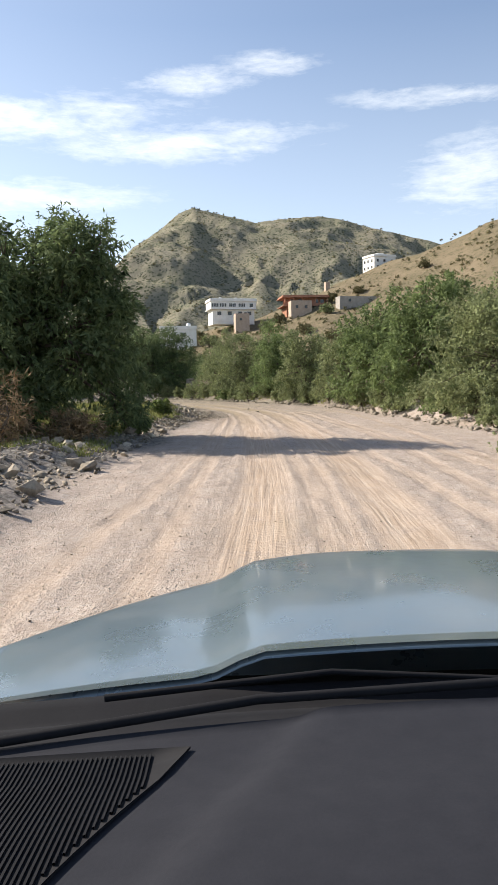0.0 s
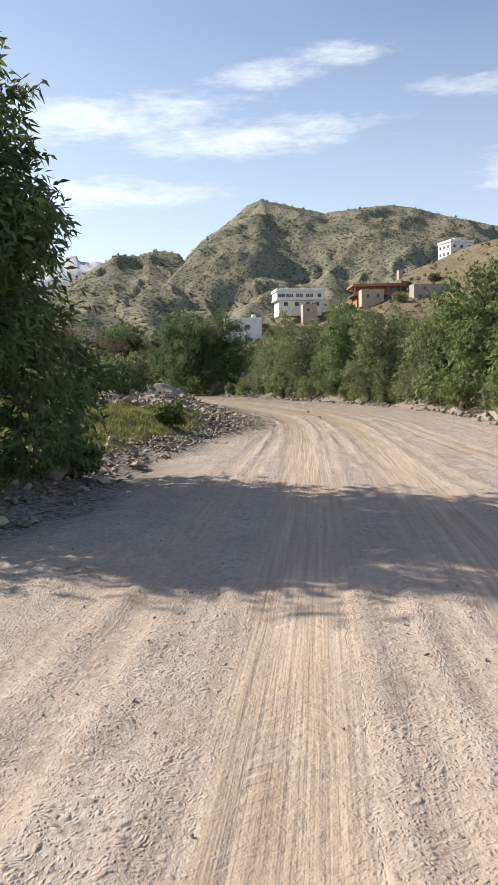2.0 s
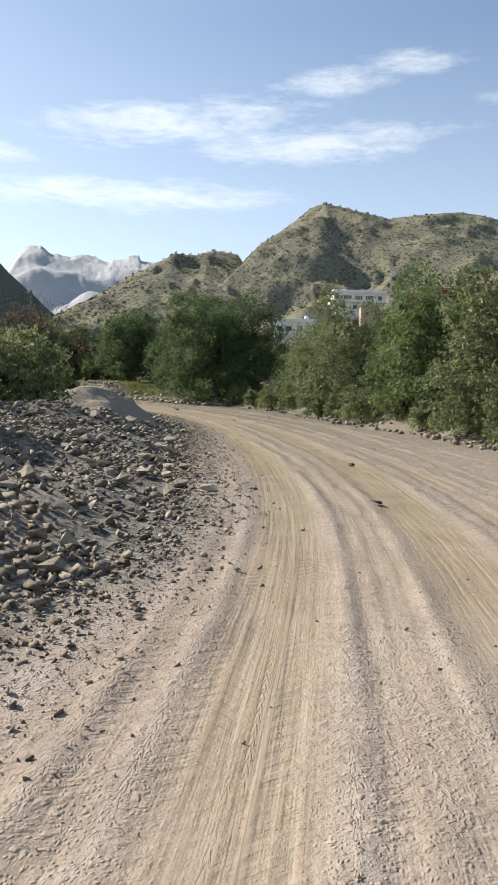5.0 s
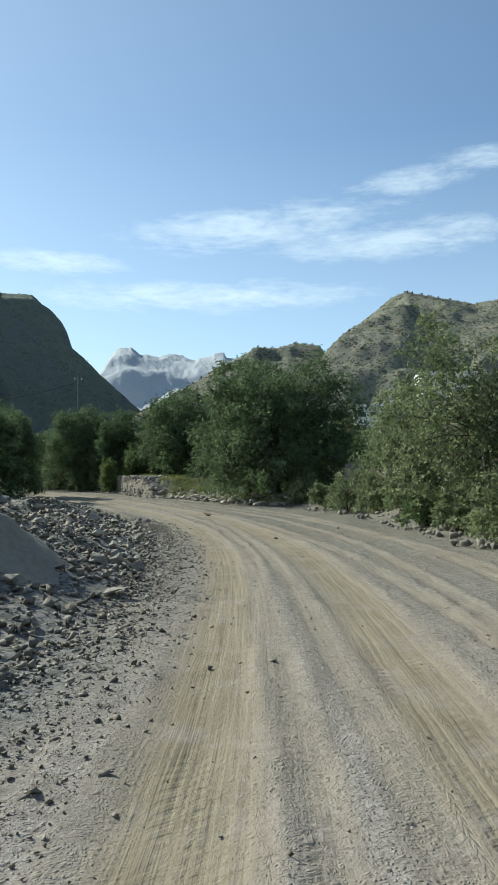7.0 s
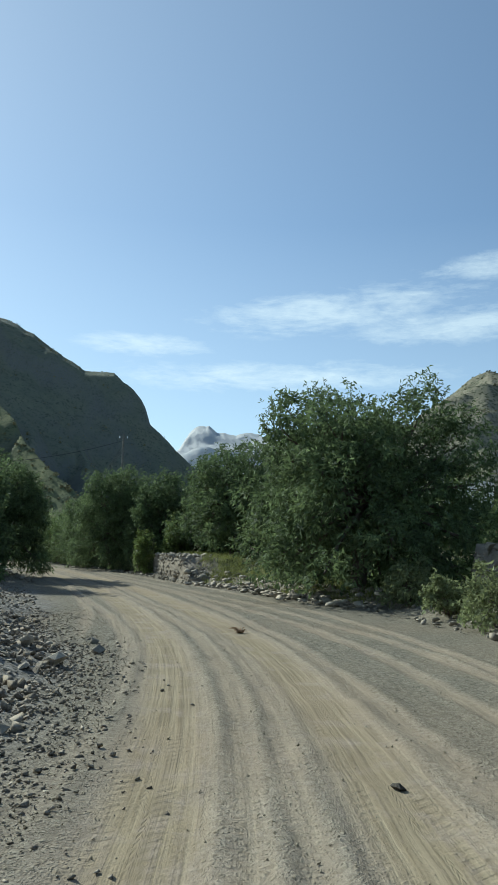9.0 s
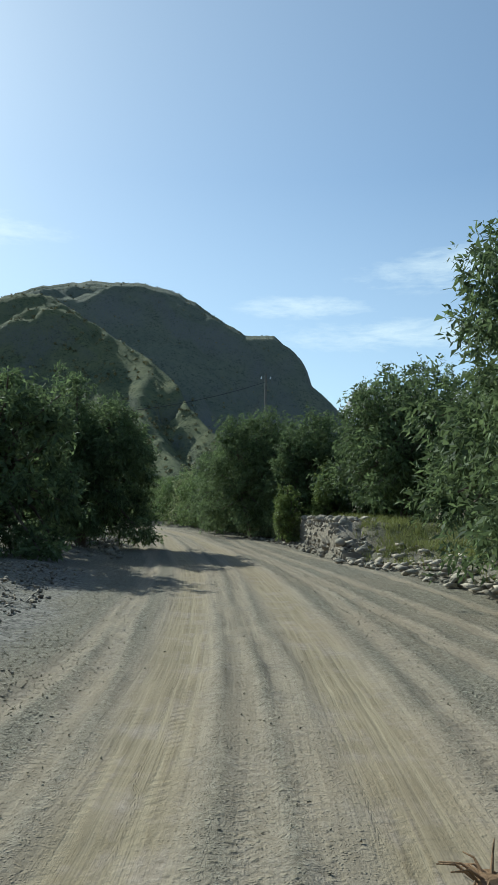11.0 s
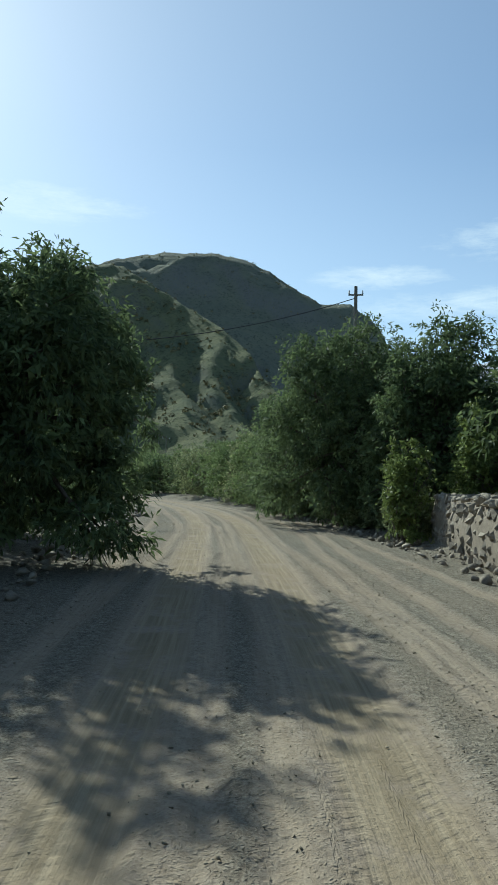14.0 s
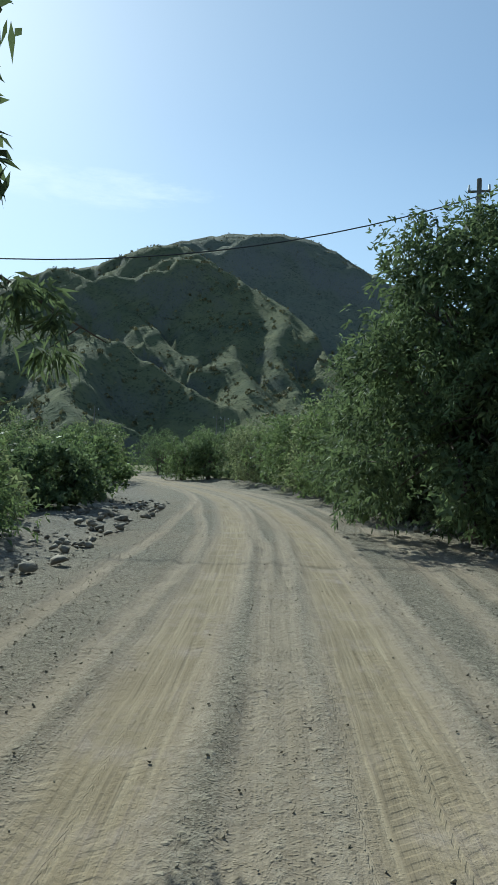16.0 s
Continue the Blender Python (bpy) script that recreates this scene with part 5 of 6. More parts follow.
# ---- houses on the slope ----
def window(parent, x, y, z, w, h, face, frame_mat):
    """A window let into a wall: dark pane set back in a frame. face: 'y-' or 'x-' wall."""
    t = 0.12
    if face == "y-":
        p = part("window", boxed(x - w / 2, x + w / 2, y - 0.02, y + 0.05, z, z + h), M_DARKGLASS, parent)
        for a in ((x - w / 2 - t, x - w / 2, z - t, z + h + t), (x + w / 2, x + w / 2 + t, z - t, z + h + t),
                  (x - w / 2, x + w / 2, z + h, z + h + t), (x - w / 2, x + w / 2, z - t, z)):
            part("frame", boxed(a[0], a[1], y - 0.14, y + 0.02, a[2], a[3]), frame_mat, p)
    else:
        p = part("window", boxed(x - 0.02, x + 0.05, y - w / 2, y + w / 2, z, z + h), M_DARKGLASS, parent)
        for a in ((y - w / 2 - t, y - w / 2, z - t, z + h + t), (y + w / 2, y + w / 2 + t, z - t, z + h + t),
                  (y - w / 2, y + w / 2, z + h, z + h + t), (y - w / 2, y + w / 2, z - t, z)):
            part("frame", boxed(x - 0.14, x + 0.02, a[0], a[1], a[2], a[3]), frame_mat, p)
    return p


def parapet(parent, x0, x1, y0, y1, z, h, mat, t=0.25):
    for a in ((x0, x1, y0, y0 + t), (x0, x1, y1 - t, y1), (x0, x0 + t, y0 + t, y1 - t), (x1 - t, x1, y0 + t, y1 - t)):
        part("parapet", boxed(*a, z, z + h, bevel=0.04), mat, parent)


def tank(parent, x, y, z, r=0.7, h=1.3, steel=True):
    bm = bmesh.new()
    bmesh.ops.create_cone(bm, cap_ends=True, segments=18, radius1=r, radius2=r, depth=h, matrix=Matrix.Translation((x, y, z + h / 2 + 0.5)))
    bmesh.ops.create_cone(bm, cap_ends=True, segments=18, radius1=r, radius2=r * 0.3, depth=0.25, matrix=Matrix.Translation((x, y, z + h + 0.62)))
    for dx in (-0.4, 0.4):
        box(bm, x + dx - 0.06, x + dx + 0.06, y - 0.4, y + 0.4, z, z + 0.5)
    return part("water_tank", bm, M_TANK, parent, "pale steel roof tank", True)


def white_house():
    """Two-storey white house on the shoulder of the hill."""
    ob = thing("house", pose(56.0, 318.0, 47.0, 0, 0, 24) @ Matrix.Diagonal((0.88, 0.88, 0.78, 1)), "white two-storey house with flat roof on hillside", "house")
    part("wall", boxed(-6, 6, -5, 5, -3, 7.2), M_WHITE, ob)
    part("roof", boxed(-6.4, 6.4, -5.4, 5.4, 7.2, 7.5, bevel=0.05), M_WHITE, ob)
    parapet(ob, -6.2, 6.2, -5.2, 5.2, 7.5, 0.9, M_WHITE)
    part("stair_head", boxed(-1.0, 2.6, 0, 3.5, 7.5, 10.0), M_WHITE, ob)
    tank(ob, 3.6, 2.0, 7.5)
    for z in (0.9, 4.3):
        for x in (-4.2, -0.4, 3.8):
            window(ob, x, -5.02, z, 1.2, 1.5, "y-", M_WHITE)
        for y in (-3.0, 0.2, 3.2):
            window(ob, -6.02, y, z, 1.2, 1.5, "x-", M_WHITE)
    part("door", boxed(0.9, 1.9, -5.06, -5.0, -0.2, 2.1), M_DARKGLASS, ob, "dark metal door")
    return ob


def long_house():
    ob = thing("house", pose(-5.0, 270.0, 24.6, 0, 0, 14) @ Matrix.Diagonal((0.95, 0.95, 0.84, 1)), "long white two-storey house with window bands", "house")
    part("wall", boxed(-9, 7, -4, 5, -3, 3.2), M_WHITE, ob)
    part("upper_wall", boxed(-9.8, 7.6, -4.8, 5, 3.5, 6.6), M_WHITE, ob)
    part("slab", boxed(-10.2, 8.0, -5.2, 5.2, 3.2, 3.5, bevel=0.04), M_WHITE, ob)
    part("roof", boxed(-10.2, 8.0, -5.2, 5.4, 6.6, 6.9, bevel=0.04), M_WHITE, ob)
    parapet(ob, -10.0, 7.8, -5.0, 5.2, 6.9, 0.9, M_WHITE)
    for x in (-8.2, -5.2, -1.6, 2.0):
        p = window(ob, x, -4.82, 4.3, 2.5, 1.4, "y-", M_WHITE)
        for k in (-0.6, 0.0, 0.6):
            part("mullion", boxed(x + k - 0.05, x + k + 0.05, -4.92, -4.84, 4.3, 5.7), M_WHITE, p)
    window(ob, 5.6, -4.82, 4.2, 1.3, 1.5, "y-", M_WHITE)
    for x in (-6.5, -2.5, 1.5, 5.0):
        window(ob, x, -4.02, 0.9, 1.5, 1.5, "y-", M_WHITE)
    part("door", boxed(3.0, 4.2, -4.06, -4.0, -0.4, 2.1), M_DARKGLASS, ob, "dark metal door")
    tank(ob, -5.0, 1.0, 6.9), tank(ob, 1.2, 1.4, 6.9), tank(ob, 3.2, 1.6, 6.9, 0.6, 1.1)
    part("aerial", boxed(4.9, 5.0, 2.0, 2.1, 6.9, 11.0), M_POLE, ob)
    part("aerial", boxed(-7.1, -7.0, 2.0, 2.1, 6.9, 10.0), M_POLE, ob)
    return ob


def block_house(x, y, z, turn, w, d, h, mat, label, wins, slab=True):
    ob = thing("house", pose(x, y, z, 0, 0, turn), label, "house")
    part("wall", boxed(-w / 2, w / 2, -d / 2, d / 2, -3, h), mat, ob)
    if slab:
        part("roof", boxed(-w / 2 - 0.3, w / 2 + 0.3, -d / 2 - 0.3, d / 2 + 0.3, h, h + 0.22, bevel=0.03), mat, ob)
    for wx, wz, ww, wh in wins:
        window(ob, wx, -d / 2 - 0.02, wz, ww, wh, "y-", mat)
    return ob


def red_house():
    ob = thing("house", pose(20.0, 266.0, 24.5, 0, 0, 8), "unfinished red block house with wide roof slabs", "house")
    part("wall", boxed(-7, 7, -4, 5, -3, 3.0), M_REDWALL, ob)
    part("upper_wall", boxed(-6.6, 7, -3.6, 5, 3.3, 6.0), M_REDWALL, ob)
    part("balcony_slab", boxed(-8.6, 8.0, -5.6, 5.3, 3.0, 3.3, bevel=0.04), M_REDWALL, ob)
    part("roof", boxed(-8.8, 8.2, -5.6, 5.6, 6.0, 6.35, bevel=0.04), M_REDWALL, ob)
    parapet(ob, -8.4, 7.9, -5.2, 5.3, 6.35, 0.55, M_REDWALL)
    for x in (-7.8, -4.6, -1.4, 3.0, 7.2):
        part("column", boxed(x - 0.16, x + 0.16, -5.3, -4.98, 3.3, 6.0), M_REDWALL, ob)
    part("railing", boxed(-8.4, 7.8, -5.45, -5.3, 3.3, 4.1), M_REDWALL, ob)
    for x in (-5.0, -2.0, 3.8, 5.8):
        window(ob, x, -3.62, 4.2, 1.3, 1.3, "y-", M_REDWALL)
    for x in (-5.2, 4.6):
        window(ob, x, -4.02, 0.9, 1.3, 1.3, "y-", M_REDWALL)
    return ob


white_house()
long_house()
red_house()
block_house(18.0, 256.5, 22.6, 8, 7.2, 5.0, 6.2, M_TANWALL, "small bare tan block annexe with two windows", [(-1.6, 3.6, 0.9, 1.0), (1.6, 3.6, 0.9, 1.0)], False)
block_house(-2.2, 258.5, 19.6, 10, 4.8, 4.5, 5.4, M_TANWALL, "small pale block annexe below the long house", [(-0.6, 3.0, 0.8, 0.9)], False)
low = block_house(-22.5, 240.0, 15.0, 6, 11.5, 7.0, 3.6, M_WHITE, "low white house among bushes on slope", [(-4.2, 1.2, 1.6, 1.3), (-1.6, 1.2, 1.6, 1.3), (1.5, 1.2, 1.6, 1.3)])
parapet(low, -5.9, 5.9, -3.7, 3.7, 3.82, 0.8, M_WHITE)
tank(low, 3.4, 0.5, 3.82)
block_house(36.5, 252.0, 26.8, 14, 13.0, 4.0, 2.6, M_GREYWALL, "long roofless grey stone ruin on hillside", [(-3, 0.8, 0.9, 0.9)], False)
block_house(31.5, 296.0, 37.6, 20, 1.7, 1.7, 2.6, M_TANWALL, "small square stone watchtower on the ridge", [], False)


# ---- poles and cables ----
def power_pole(x, y, height, label, arms=((0.0, 1.6),), sink=0.4, z=None):
    z = ground_height(x, y) if z is None else z
    ob = thing("power_pole", pose(x, y, z, 0, 0, 35), label, "power pole")
    v, f = tube([(0, 0, -sink), (0, 0, height * 0.5), (0, 0, height)], [0.14, 0.115, 0.085], 10)
    part("pole", mesh_from("pole", v, f, M_POLE, smooth=True), None, ob)
    for down, wide in arms:
        part("crossarm", boxed(-wide / 2, wide / 2, -0.035, 0.035, height - down - 0.32, height - down - 0.25, bevel=0.01), M_POLE, ob)
        for k in (-0.45, 0.0, 0.45):
            bm = bmesh.new()
            bmesh.ops.create_cone(bm, cap_ends=True, segments=8, radius1=0.05, radius2=0.03, depth=0.18, matrix=Matrix.Translation((k * wide, 0, height - down - 0.14)))
            part("insulator", bm, M_TANK, ob, "pale ceramic insulator")
    return ob, z


def cable(a, b, sag, radius=0.018, label="thin black cable hanging between poles"):
    a, b = Vector(a), Vector(b)
    pts = [a.lerp(b, k / 24) - Vector((0, 0, sag * 4 * (k / 24) * (1 - k / 24))) for k in range(25)]
    v, f = tube(pts, [radius] * 25, 5)
    return tagged(new("cable", mesh_from("cable", v, f, M_WIRE, smooth=True)), label, "cable")


p1, z1 = power_pole(-39.1, 109.7, 11.3, "tall grey utility pole above roadside trees", ((0.15, 0.75),))
p0, z0 = power_pole(-57.0, 84.0, 9.6, "grey utility pole behind the roadside trees", ((0.15, 0.75),))
cable((-39.1, 109.7, z1 + 10.7), (-57.0, 84.0, z0 + 9.3), 2.7, 0.022)
p4, z4 = power_pole(-52.0, 121.0, 5.4, "short grey pole among bushes at the bend", ((0.1, 0.5),))
for dz in (0.0, 0.4):
    cable((-39.1, 109.7, z1 + 10.4 - dz), (-52.0, 121.0, z4 + 5.2 - dz * 0.5), 0.5, 0.011, "thin black service cable dropping from pole")
p2, z2 = power_pole(-123.0, 173.0, 9.5, "distant grey utility pole below the spur", ((0.2, 1.4),), 0.6)
power_pole(-122.2, 174.2, 9.3, "distant grey utility pole below the spur", ((0.2, 1.4),), 0.6)
p3, z3 = power_pole(-115.0, 143.0, 9.0, "distant grey utility pole in the fields", ((0.2, 1.4),), 0.6)
power_pole(-60.0, 150.0, 9.5, "grey utility pole beyond the trees", ((0.2, 1.4),), 0.6)
cable((-123.0, 173.0, z2 + 9.2), (-115.0, 143.0, z3 + 8.7), 0.8, 0.02)

# ---- more planting ----
FIELD_BUSH = "low rounded dusty shrub in the fields"
for k, (x, y, rad, h) in enumerate(((-57, 98, 2.6, 3.4), (-62, 102, 2.8, 3.2), (-68, 107, 3.0, 4.0), (-75, 113, 3.0, 3.8), (-84, 122, 3.4, 4.6), (-72, 101, 3.0, 4.2),
                                    (-90, 118, 3.8, 6.0), (-82, 107, 3.2, 4.8), (-100, 128, 4.0, 5.4), (-52, 94, 2.0, 2.4), (-66, 95, 3.2, 5.0), (-96, 140, 3.6, 5.0),
                                    (-72, 131, 3.2, 4.4), (-84, 138, 3.6, 5.0), (-46.5, 97.6, 2.0, 2.0), (-43.9, 94.2, 2.0, 2.1), (-50, 101, 2.2, 2.4), (-66, 111.5, 3.0, 4.0), (-71, 115, 3.0, 4.4), (-59, 122, 3.0, 5.0), (-68, 127.5, 3.2, 5.2), (-50.5, 115.8, 3.0, 5.0), (-76, 119, 3.2, 4.6), (-110, 138, 4.4, 6.0), (-106, 118, 4.4, 6.4), (-77.8, 128.6, 2.6, 4.2), (-74.6, 128.9, 2.6, 4.4), (-71.0, 129.6, 2.6, 4.6), (-90, 141.5, 3.4, 5.6), (-102.5, 145.5, 3.6, 6.2))):
    plant("bush", x, y, rad, h, (M_GREY, M_LEAFY, M_MANGO)[k % 3], FIELD_BUSH, 300 + k, 900, 6, 0.2, 0.04, 0.2, 6, 0.0, 0.07, 4, "bush", "shrubs in the fields", plain=True)
BACK = "dark green orchard tree behind the bank"
for k, (x, y, rad, h) in enumerate(((14, 34, 3.0, 5.2), (16, 44, 3.0, 5.0), (11, 49, 2.8, 4.4), (9, 58, 3.0, 4.8), (5, 66, 2.8, 4.0), (4, 76, 2.6, 3.4), (17, 28, 3.4, 5.4), (-6, 92, 3.0, 4.6),
                                    (-44, 118, 3.2, 5.2), (-36, 113, 3.2, 5.8), (-28, 109, 3.2, 6.4), (-9.5, 87, 3.0, 5.2), (8, 90, 3.0, 4.4), (20, 70, 3.4, 4.6), (16, 100, 3.6, 4.6), (-2, 105, 3.4, 4.6),
                                    (-52, 126, 3.4, 4.8), (-16, 104, 3.2, 5.6))):
    plant("tree", x, y, rad, h, (M_GREY, M_MANGO, M_LEAFY)[k % 3], BACK, 340 + k, 1100, 6, 0.22, 0.045, 0.3, 7, 0.2, 0.13, 2, "tree", "orchard trees behind the bank", plain=True)
for k, (x, y, rad, h) in enumerate(((-12, 228, 3.2, 3.6), (-16, 250, 3.0, 4.0), (6, 240, 3.4, 3.8), (11, 252, 2.6, 3.2), (26, 244, 3.0, 3.0), (-30, 232, 3.2, 4.2), (-2, 222, 3.0, 3.0), (30, 262, 2.4, 3.0),
                                    (-8, 205, 3.4, 3.6), (16, 215, 3.0, 3.0), (-22, 214, 3.4, 4.2), (40, 268, 2.4, 2.6), (4, 190, 3.2, 3.4), (22, 190, 3.4, 3.4), (-14, 180, 3.4, 4.0), (62, 262, 2.6, 3.0))):
    plant("bush", x, y, rad, h, (M_GREY, M_SCRUB)[k % 2], "rounded scrub bush on the brown slope", 640 + k, 420, 5, 0.34, 0.09, 0.2, 5, 0.0, 0.08, 3, "bush", "scrub below the houses", plain=True)
# low skirts of scrub where the bank meets the gravel: four kinds, repeated
SKIRT = [plant("bush", 9.0 - k, 20.0 - 2 * k, 0.9 + 0.1 * k, 1.0 + 0.22 * k, (M_GREY, M_LEAFY, M_GREY, M_GREY)[k], "low scrub trailing over the edge of the bank", 600 + k, 620, 6,
               0.11, 0.02, 0.25, 5, 0.0, 0.03, 4, "bush", "scrub along the edge of the bank", plain=True) for k in range(4)]
r = rng(610)
for k, s0 in enumerate(list(np.arange(22.5, 76, 2.5)) + list(np.arange(103.5, 132, 1.7))):
    u0 = float(along(RIGHT, s0)) + r.uniform(0.35, 1.0)
    x, y = world_xy(np.array(s0), np.array(u0))
    o = copy_thing(SKIRT[int(r.randint(4))], pose(float(x), float(y), float(bed_height(np.array(s0), np.array(u0))) - 0.03, 0, 0, r.uniform(0, 360)))
    o.scale = (1.0, 1.0, 1.0)
# scrub behind the spoil bank
for k, (x, y, rad, h, m) in enumerate(((-13.5, 36, 2.6, 3.4, M_GREY), (-12.2, 40.5, 2.2, 2.2, M_GREY), (-9.4, 36.5, 1.4, 1.2, M_LEAFY), (-17.5, 37, 3.0, 4.4, M_GREY), (-9.0, 42.6, 1.4, 1.2, M_GREY), (-17, 44, 3.0, 3.8, M_GREY), (-20, 55, 3.2, 3.6, M_LEAFY), (-22, 64, 2.8, 3.2, M_GREY), (-27, 70, 3.0, 4.8, M_MANGO),
                                       (-13, 28, 2.6, 3.4, M_MANGO), (-24, 72.5, 1.6, 1.6, M_GREY), (-36, 88.5, 2.2, 3.0, M_MANGO), (-24, 48, 3.0, 4.2, M_MANGO), (-30, 60, 3.2, 4.6, M_MANGO))):
    plant("bush", x, y, rad, h, m, "scrub bush behind the spoil bank", 380 + k, 1500, 6, 0.16, 0.03, 0.25, 7, 0.0, 0.08, 4, "bush", "scrub behind the spoil bank", plain=True)
plant("bush", -3.7, 30.6, 0.55, 0.75, M_BRIGHT, "small leafy green plant among rocks", 398, 260, 7, 0.12, 0.03, 0.2, 5, 0.0, 0.02, 3, "plant")
plant("bush", -3.4, 21.8, 0.5, 0.8, M_LEAFY, "small leafy green plant beside the track", 399, 220, 7, 0.12, 0.03, 0.2, 5, 0.0, 0.02, 3, "plant")
for k, (x, y, rad, h) in enumerate(((-4.3, 18.4, 0.9, 0.8), (-5.6, 15.6, 1.1, 2.0), (-6.0, 17.5, 0.9, 1.2))):
    plant("bush", x, y, rad, h, M_DRY, "heap of dry brown brushwood under a tree", 400 + k, 420, 6, 0.2, 0.012, 0.1, 5, 0.0, 0.03, 5, "brushwood", core=False)


def bare_tree(x, y, height, seed, label):
    """A thorn tree with few leaves: forking twigs."""
    r = rng(seed)
    ob = thing("thorn_tree", pose(x, y, ground_height(x, y)), label, "tree")
    vs, fs, ends = [], [], []

    def grow(p, d, length, rad, level):
        q = p + d * length
        m = (p + q) / 2 + Vector(r.normal(size=3)) * length * 0.08
        v, f = tube([p, m, q], [rad, rad * 0.8, rad * 0.6], 6 if level < 2 else 4)
        o = len(vs)
        vs.extend([tuple(w) for w in v])
        fs.extend([tuple(k + o for k in g) for g in f])
        if level == 5:
            ends.append(q)
            return
        for k in range(3 if level < 4 else 2):
            nd = (d + Vector(r.normal(size=3)) * 0.55 + Vector((0, 0, 0.12))).normalized()
            grow(q, nd, length * r.uniform(0.6, 0.85), rad * 0.6, level + 1)

    for k in range(3):
        grow(Vector((r.normal() * 0.1, r.normal() * 0.1, -0.2)), Vector((r.normal() * 0.4, r.normal() * 0.4, 1)).normalized(), height * 0.3, 0.07, 0)
    part("trunk", mesh_from("trunk", vs, fs, M_BARK), None, ob)
    e = np.array([tuple(q) for q in ends])
    n = len(e) * 3
    p = np.repeat(e, 3, 0) + r.normal(size=(n, 3)) * 0.08
    d = unit(r.normal(size=(n, 3))) * 0.09
    sd = unit(np.cross(d, r.normal(size=(n, 3)))) * 0.018
    v = np.stack([p, p + d * 0.5 + sd, p + d, p + d * 0.5 - sd], 1).reshape(-1, 3)
    part("crown", quick_mesh("crown", v, np.arange(len(v)).reshape(-1, 4), M_DRY), None, ob)


bare_tree(-11.2, 45.0, 4.6, 71, "bare grey thorn tree with thin twigs")
bare_tree(-15.0, 48.5, 4.8, 72, "bare grey thorn tree with thin twigs")
bare_tree(-12.5, 52.5, 4.2, 73, "bare grey thorn tree with thin twigs")


def grass(name, places, label, h, mat=None, blades=9, category="grass"):
    r = rng(len(places))
    p = np.repeat(np.array(places), blades, 0)
    n = len(p)
    p = p + np.concatenate([r.normal(0, 0.07, (n, 2)), np.zeros((n, 1))], 1)
    d = np.concatenate([r.normal(0, 0.45, (n, 2)), np.ones((n, 1))], 1) * (h * r.uniform(0.4, 1.2, (n, 1)))
    sd = unit(np.concatenate([r.normal(size=(n, 2)), np.zeros((n, 1))], 1)) * 0.012
    v = np.stack([p - sd, p + sd, p + d], 1).reshape(-1, 3)
    return tagged(new(name, quick_mesh(name, v, np.arange(len(v)).reshape(-1, 3), mat or M_GRASS)), label, category, kind="stuff")


def scatter(r, n, s0, s1, side, lo, hi, thresh=-0.2):
    s = r.uniform(s0, s1, n)
    off = r.uniform(lo, hi, n)
    u = along(LEFT, s) - off if side < 0 else along(RIGHT, s) + off
    ok = LAT.fbm(s * 0.3, u * 0.3, 3) > thresh
    s, u = s[ok], u[ok]
    x, y = world_xy(s, u)
    return np.stack([x, y, bed_height(s, u) - 0.01], 1)


r = rng(77)
grass("grass", np.vstack([scatter(r, 8000, 20, 34, -1, 1.2, 9, -0.5), scatter(r, 1800, 5, 19, -1, 0.8, 5, 0.1), scatter(r, 5000, 42, 110, -1, 5.5, 16, -0.1)]),
      "short green grass with dry yellow patches", 0.13)
grass("grass", np.vstack([scatter(r, 4500, 16, 120, 1, 0.5, 5, -0.3), scatter(r, 600, 89, 104, 1, 0.9, 3.0, -0.3)]), "rough green weeds along the bank", 0.28)
grass("grass", np.vstack([scatter(r, 2600, 46, 84, -1, 6, 12, 0.0)]), "tall straw-coloured grass beside the track", 0.42,
      leaf_material("straw", (0.16, 0.14, 0.05), (0.42, 0.36, 0.16), 0.7, 0.3))


# scrub dotted over the brown slope, small at that distance
def slope_scrub(n, seed):
    r = rng(seed)
    az = np.radians(r.uniform(-24, 14, n))
    d = r.uniform(95, 300, n)
    x, y = -d * np.sin(az), d * np.cos(az)
    h = hill_height(x, y)
    ok = (h > 2.5) & (LAT.fbm(x * 0.03, y * 0.03, 3) + 0.5 * r.rand(n) > 0.0)
    x, y, h = x[ok], y[ok], h[ok]
    n = len(x)
    size = r.uniform(0.35, 1.3, n) ** 1.3
    per = 34
    c = np.repeat(np.stack([x, y, h + size * 0.25], 1), per, 0)
    sz = np.repeat(size, per)[:, None]
    d3 = unit(r.normal(size=(n * per, 3)))
    p = c + d3 * sz * np.array([0.75, 0.75, 0.55]) * r.uniform(0.5, 1.0, (n * per, 1))
    t1 = unit(np.cross(d3, r.normal(size=d3.shape)))
    t2 = np.cross(d3, t1)
    w = sz * 0.2
    v = np.stack([p - t1 * w, p - t2 * w * 0.7, p + t1 * w, p + t2 * w * 0.7], 1).reshape(-1, 3)
    ob = new("slope_scrub", quick_mesh("slope_scrub", v, np.arange(len(v)).reshape(-1, 4), M_SCRUB))
    tagged(ob, "small olive shrubs dotted over dry slope", "shrubs", kind="stuff")


slope_scrub(2600, 81)


